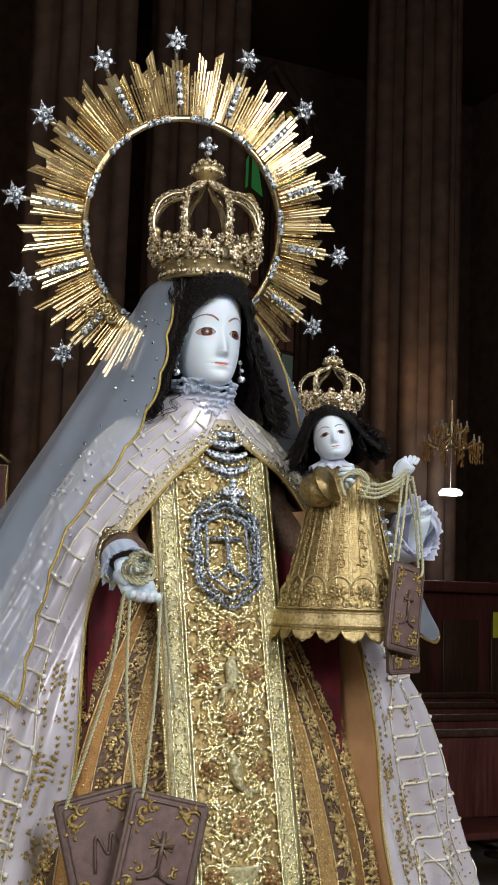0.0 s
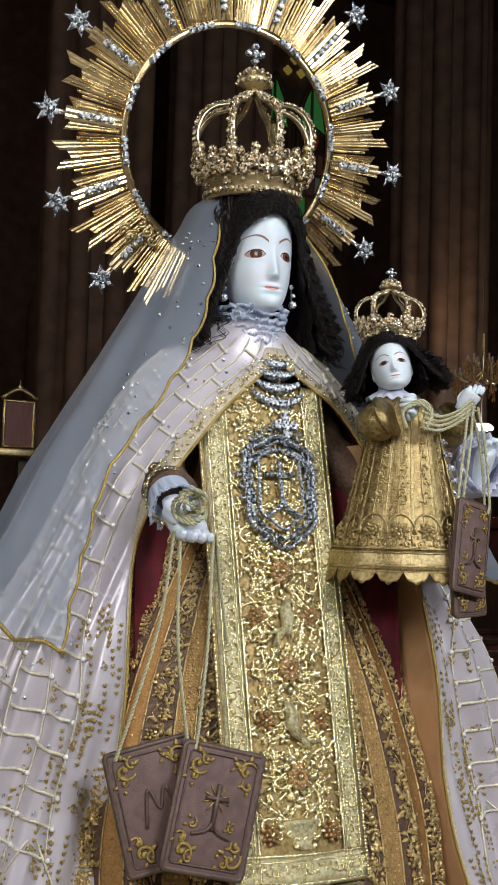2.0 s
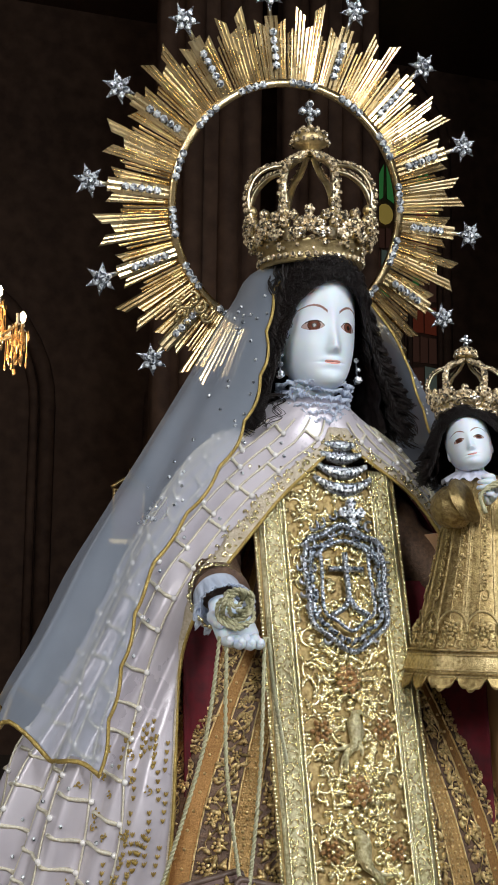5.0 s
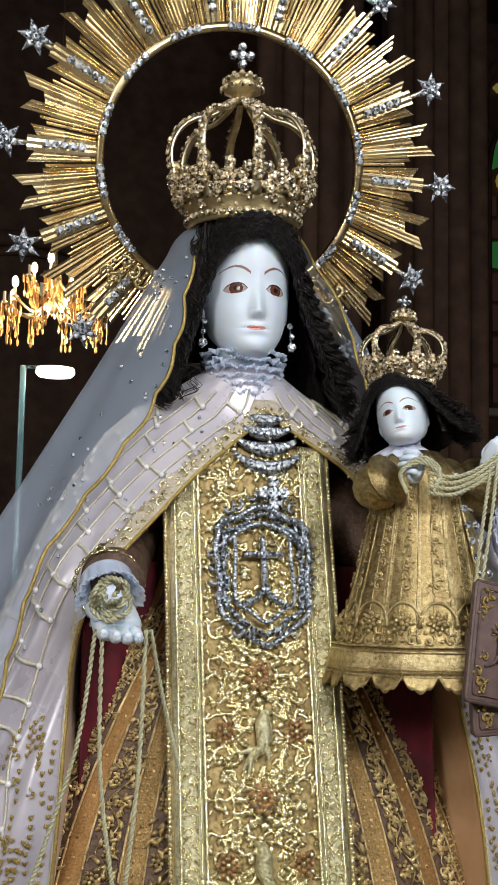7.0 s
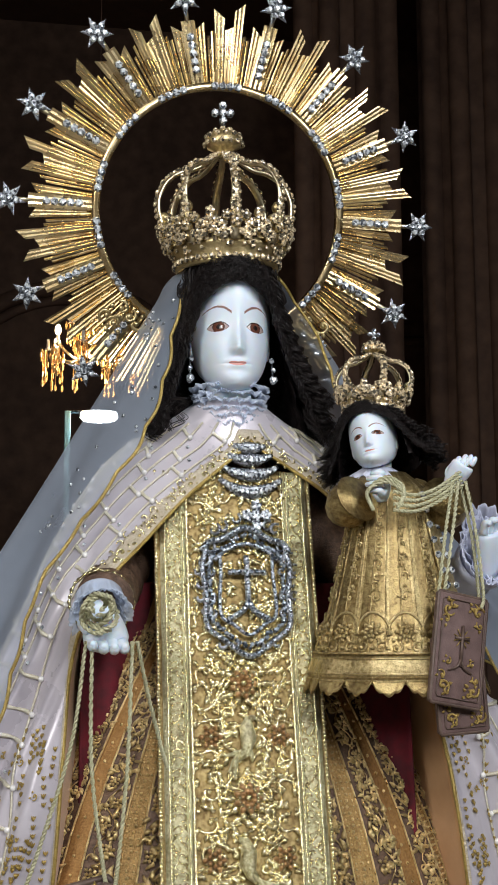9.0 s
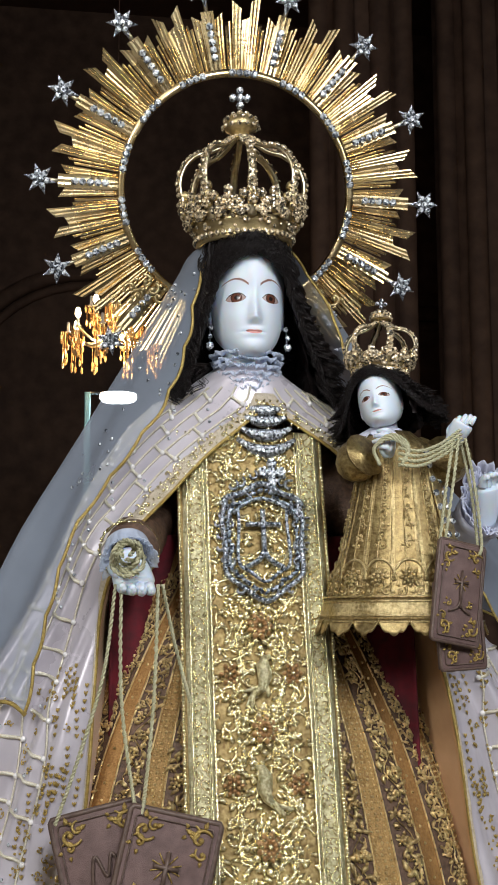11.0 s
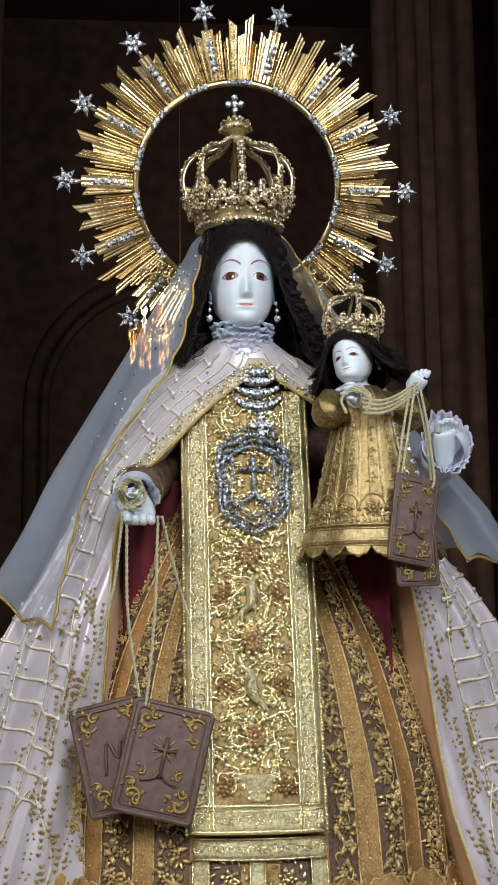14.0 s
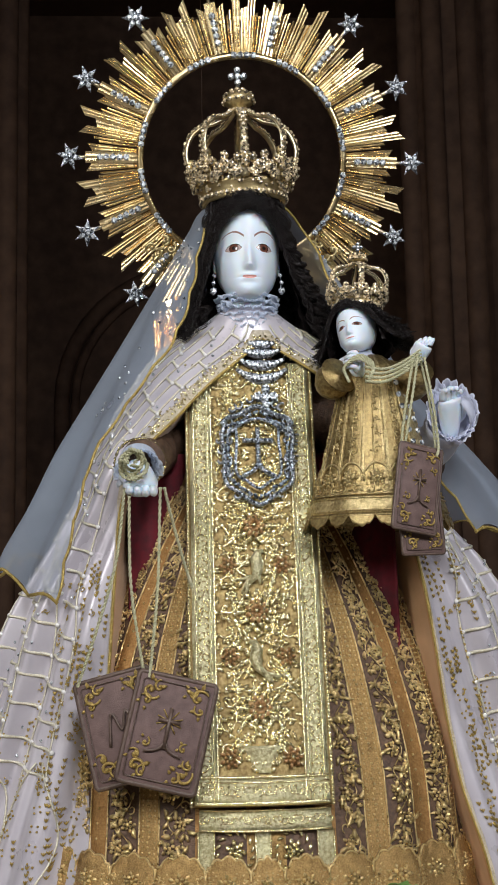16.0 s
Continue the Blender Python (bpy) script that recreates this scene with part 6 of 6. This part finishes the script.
def square(c, w, h, turn, label, detail, group):
    """A padded cloth square with a raised rim, gold corner work and a motif."""
    root = thing("scapular_square", label, "scapular", c, group)
    m = Matrix.Translation(c) @ turn.to_4x4()

    def sp(nm, sh, mat, parent, lab="", smooth=True):
        return part(nm, sh.moved(m), mat, parent, lab, smooth)
    body = sp("body", Shape().box((0, 0, 0), (w, 0.012, h), bevel=0.003), LEATHER, root)
    rim = [(-w / 2, -h / 2), (w / 2, -h / 2), (w / 2, h / 2), (-w / 2, h / 2)]
    path = []
    for i in range(4):
        a, b = rim[i], rim[(i + 1) % 4]
        for t in (0.025, 0.06, 0.3, 0.6, 0.94, 0.975):
            path.append((a[0] + (b[0] - a[0]) * t, -0.003, a[1] + (b[1] - a[1]) * t))
    sp("rim", Shape().tube(path, w * 0.035, 8, closed=True), LEATHER_RIM, root)
    inn = [(x * 0.86, -0.0075, z * 0.89) for x, y, z in path]
    sp("inner_piping", Shape().tube(inn, w * 0.01, 5, closed=True), LEATHER_RIM, root)
    S = lambda u, v, o: Vector((u, -0.0065 - o, v))
    for qx in (-1, 1):
        for qz in (-1, 1):
            sh = Shape()
            cx, cz = qx * w * 0.31, qz * h * 0.35
            spiral(S, cx, cz, w * 0.13, 0.5 * qx, qx * qz, w * 0.021, sh, 0.001)
            spiral(S, cx - qx * w * 0.1, cz + qz * h * 0.04, w * 0.085, 1.5, -qx, w * 0.016, sh, 0.001)
            spiral(S, cx + qx * w * 0.04, cz - qz * h * 0.1, w * 0.085, 2.5, qx, w * 0.016, sh, 0.001)
            sp("corner_embroidery", sh, EMB_DARK, body)["kind"] = "stuff"
    if detail:
        cr = Shape().tube([S(0, -h * 0.15, 0.002), S(0, h * 0.22, 0.002)], w * 0.028, 6).tube([S(-w * 0.14, h * 0.1, 0.002), S(w * 0.14, h * 0.1, 0.002)], w * 0.026, 6)
        for q in (-1, 1):
            cr.tube(bend([S(0, -h * 0.08, 0.002), S(q * w * 0.07, -h * 0.16, 0.002), S(q * w * 0.24, -h * 0.2, 0.002)], 8), w * 0.02, 6)
        sp("cross", cr, LEATHER_RIM, body, "raised brown cross")
        ra = Shape()
        for i in range(10):
            a = 2 * math.pi * (i + 0.5) / 10
            ra.tube([S(w * 0.05 * math.cos(a), h * 0.1 + w * 0.05 * math.sin(a), 0.001), S(w * 0.17 * math.cos(a), h * 0.1 + w * 0.17 * math.sin(a), 0.001)], w * 0.009, 5)
        for q in (-1, 1):
            spiral(S, q * w * 0.25, -h * 0.12, w * 0.07, 1.2, q, w * 0.014, ra, 0.001)
        sp("ray_embroidery", ra, EMB_DARK, body)
    else:
        ra = Shape()
        ra.tube(bend([S(-w * 0.2, -h * 0.15, 0.001), S(-w * 0.1, h * 0.15, 0.001), S(0, -h * 0.02, 0.001), S(w * 0.1, h * 0.15, 0.001), S(w * 0.2, -h * 0.15, 0.001)], 24), w * 0.02, 6)
        sp("monogram_embroidery", ra, LEATHER_RIM, body)
    return root


R3 = lambda rx, ry, rz: Euler((radians(rx), radians(ry), radians(rz))).to_matrix()
square((-0.151, -0.262, 1.217), 0.122, 0.168, R3(-6, 13.5, 0), "brown cloth square with gold corners and a raised cross", True, "scapular squares")
square((-0.22, -0.236, 1.224), 0.12, 0.165, R3(-6, -14, -8), "brown cloth square with gold corner work, hanging behind another", False, "scapular squares")
square((0.248, -0.29, 1.588), 0.076, 0.138, R3(-3, 10, 18), "small brown cloth square with gold corner work and a cross", True, "scapular squares of the child")
square((0.254, -0.275, 1.545), 0.074, 0.12, R3(-3, -2, 18), "small brown cloth square hanging behind another", False, "scapular squares of the child")

rope = thing("twisted_cord", "pale gold twisted cord looped over the statue's hand", "cord", (-0.19, -0.25, 1.6), "cords")
for pts in ([(-0.215, -0.245, 1.6), (-0.23, -0.243, 1.48), (-0.262, -0.245, 1.37), (-0.29, -0.247, 1.288)],
            [(-0.208, -0.25, 1.6), (-0.206, -0.25, 1.45), (-0.19, -0.25, 1.33), (-0.185, -0.25, 1.31)],
            [(-0.158, -0.25, 1.6), (-0.163, -0.255, 1.45), (-0.174, -0.258, 1.33), (-0.178, -0.258, 1.3)],
            [(-0.152, -0.245, 1.6), (-0.135, -0.225, 1.53), (-0.118, -0.21, 1.47), (-0.108, -0.2, 1.44)]):
    part("hanging_length", cord(Shape(), pts, 0.0027), ROPE, rope)
for k in range(6):
    a = k * 1.05
    cc = Vector((-0.2 + 0.004 * math.sin(a * 2), -0.262, 1.632 + 0.003 * k))
    rr = 0.022 - 0.0022 * k
    part("loop", cord(Shape(), [cc + Vector((rr * math.cos(a + w), 0.012 * math.cos(2 * w + k) - 0.002 * k, rr * math.sin(a + w))) for w in (0, 0.9, 1.8, 2.7, 3.6, 4.5, 5.4)], 0.0031, 24), ROPE, rope)
rope = thing("twisted_cord", "pale gold twisted cord wound between the child's hands", "cord", (0.25, -0.27, 1.8), "cords")
for pts in ([(0.262, -0.272, 1.805), (0.248, -0.285, 1.74), (0.232, -0.292, 1.66), (0.228, -0.295, 1.65)],
            [(0.254, -0.27, 1.8), (0.238, -0.282, 1.73), (0.222, -0.288, 1.63), (0.221, -0.288, 1.6)],
            [(0.272, -0.27, 1.805), (0.28, -0.28, 1.74), (0.287, -0.283, 1.66), (0.283, -0.285, 1.64)],
            [(0.268, -0.262, 1.8), (0.278, -0.272, 1.73), (0.284, -0.275, 1.65), (0.28, -0.275, 1.61)]):
    part("hanging_length", cord(Shape(), pts, 0.0024), ROPE, rope)
for k in range(4):
    part("winding", cord(Shape(), [(0.268, -0.262 - 0.003 * k, 1.818 - 0.006 * k), (0.235, -0.268, 1.796 - 0.006 * k), (0.205, -0.268, 1.786 - 0.007 * k), (0.175, -0.268, 1.79 - 0.008 * k)], 0.0026, 24), ROPE, rope)
for k in range(3):
    part("loop", cord(Shape(), [(0.18, -0.268, 1.768), (0.189, -0.268, 1.786 + 0.004 * k), (0.165, -0.272, 1.802 + 0.003 * k), (0.142, -0.262, 1.79), (0.15, -0.26, 1.766)], 0.0027, 24), ROPE, rope)

# fresh leaves at the foot of the gown
plant = thing("flower_vase", "gilt vase with fresh green leaves before the gown", "plant", (0.2, -0.4, 0.6))
part("vase", Shape().turned((0.2, -0.4, 0.6), [(0.05, 0), (0.05, 0.01), (0.03, 0.03), (0.055, 0.1), (0.035, 0.17), (0.045, 0.2), (0.04, 0.2), (0.001, 0.19)], 20), GOLD_DULL, plant)
rnd = random.Random(2)
for k in range(9):
    a = 2 * math.pi * k / 9
    hgt = 1.0 + 0.03 * math.sin(k * 2.3) - 0.06 * (k % 3)
    tip = Vector((0.21 + 0.04 * math.cos(a), -0.4 + 0.04 * math.sin(a), hgt - 0.02))
    stem = bend([(0.2, -0.4, 0.78), (0.2 + 0.02 * math.cos(a), -0.4 + 0.02 * math.sin(a), 0.88), tip], 8)
    so = part("stem", Shape().tube(stem, 0.0025, 5), LEAF, plant)
    part("leaf", Shape().grid(lambda u, v: tip + Vector((0.05 * (v - 0.3) * math.cos(a) - (u - 0.5) * 0.03 * math.sin(math.pi * v) * math.sin(a), 0.05 * (v - 0.3) * math.sin(a) + (u - 0.5) * 0.03 * math.sin(math.pi * v) * math.cos(a), 0.03 * v - 0.05 * v * v + 0.006 * abs(u - 0.5))), 6, 10), LEAF, so, thick=0.001)
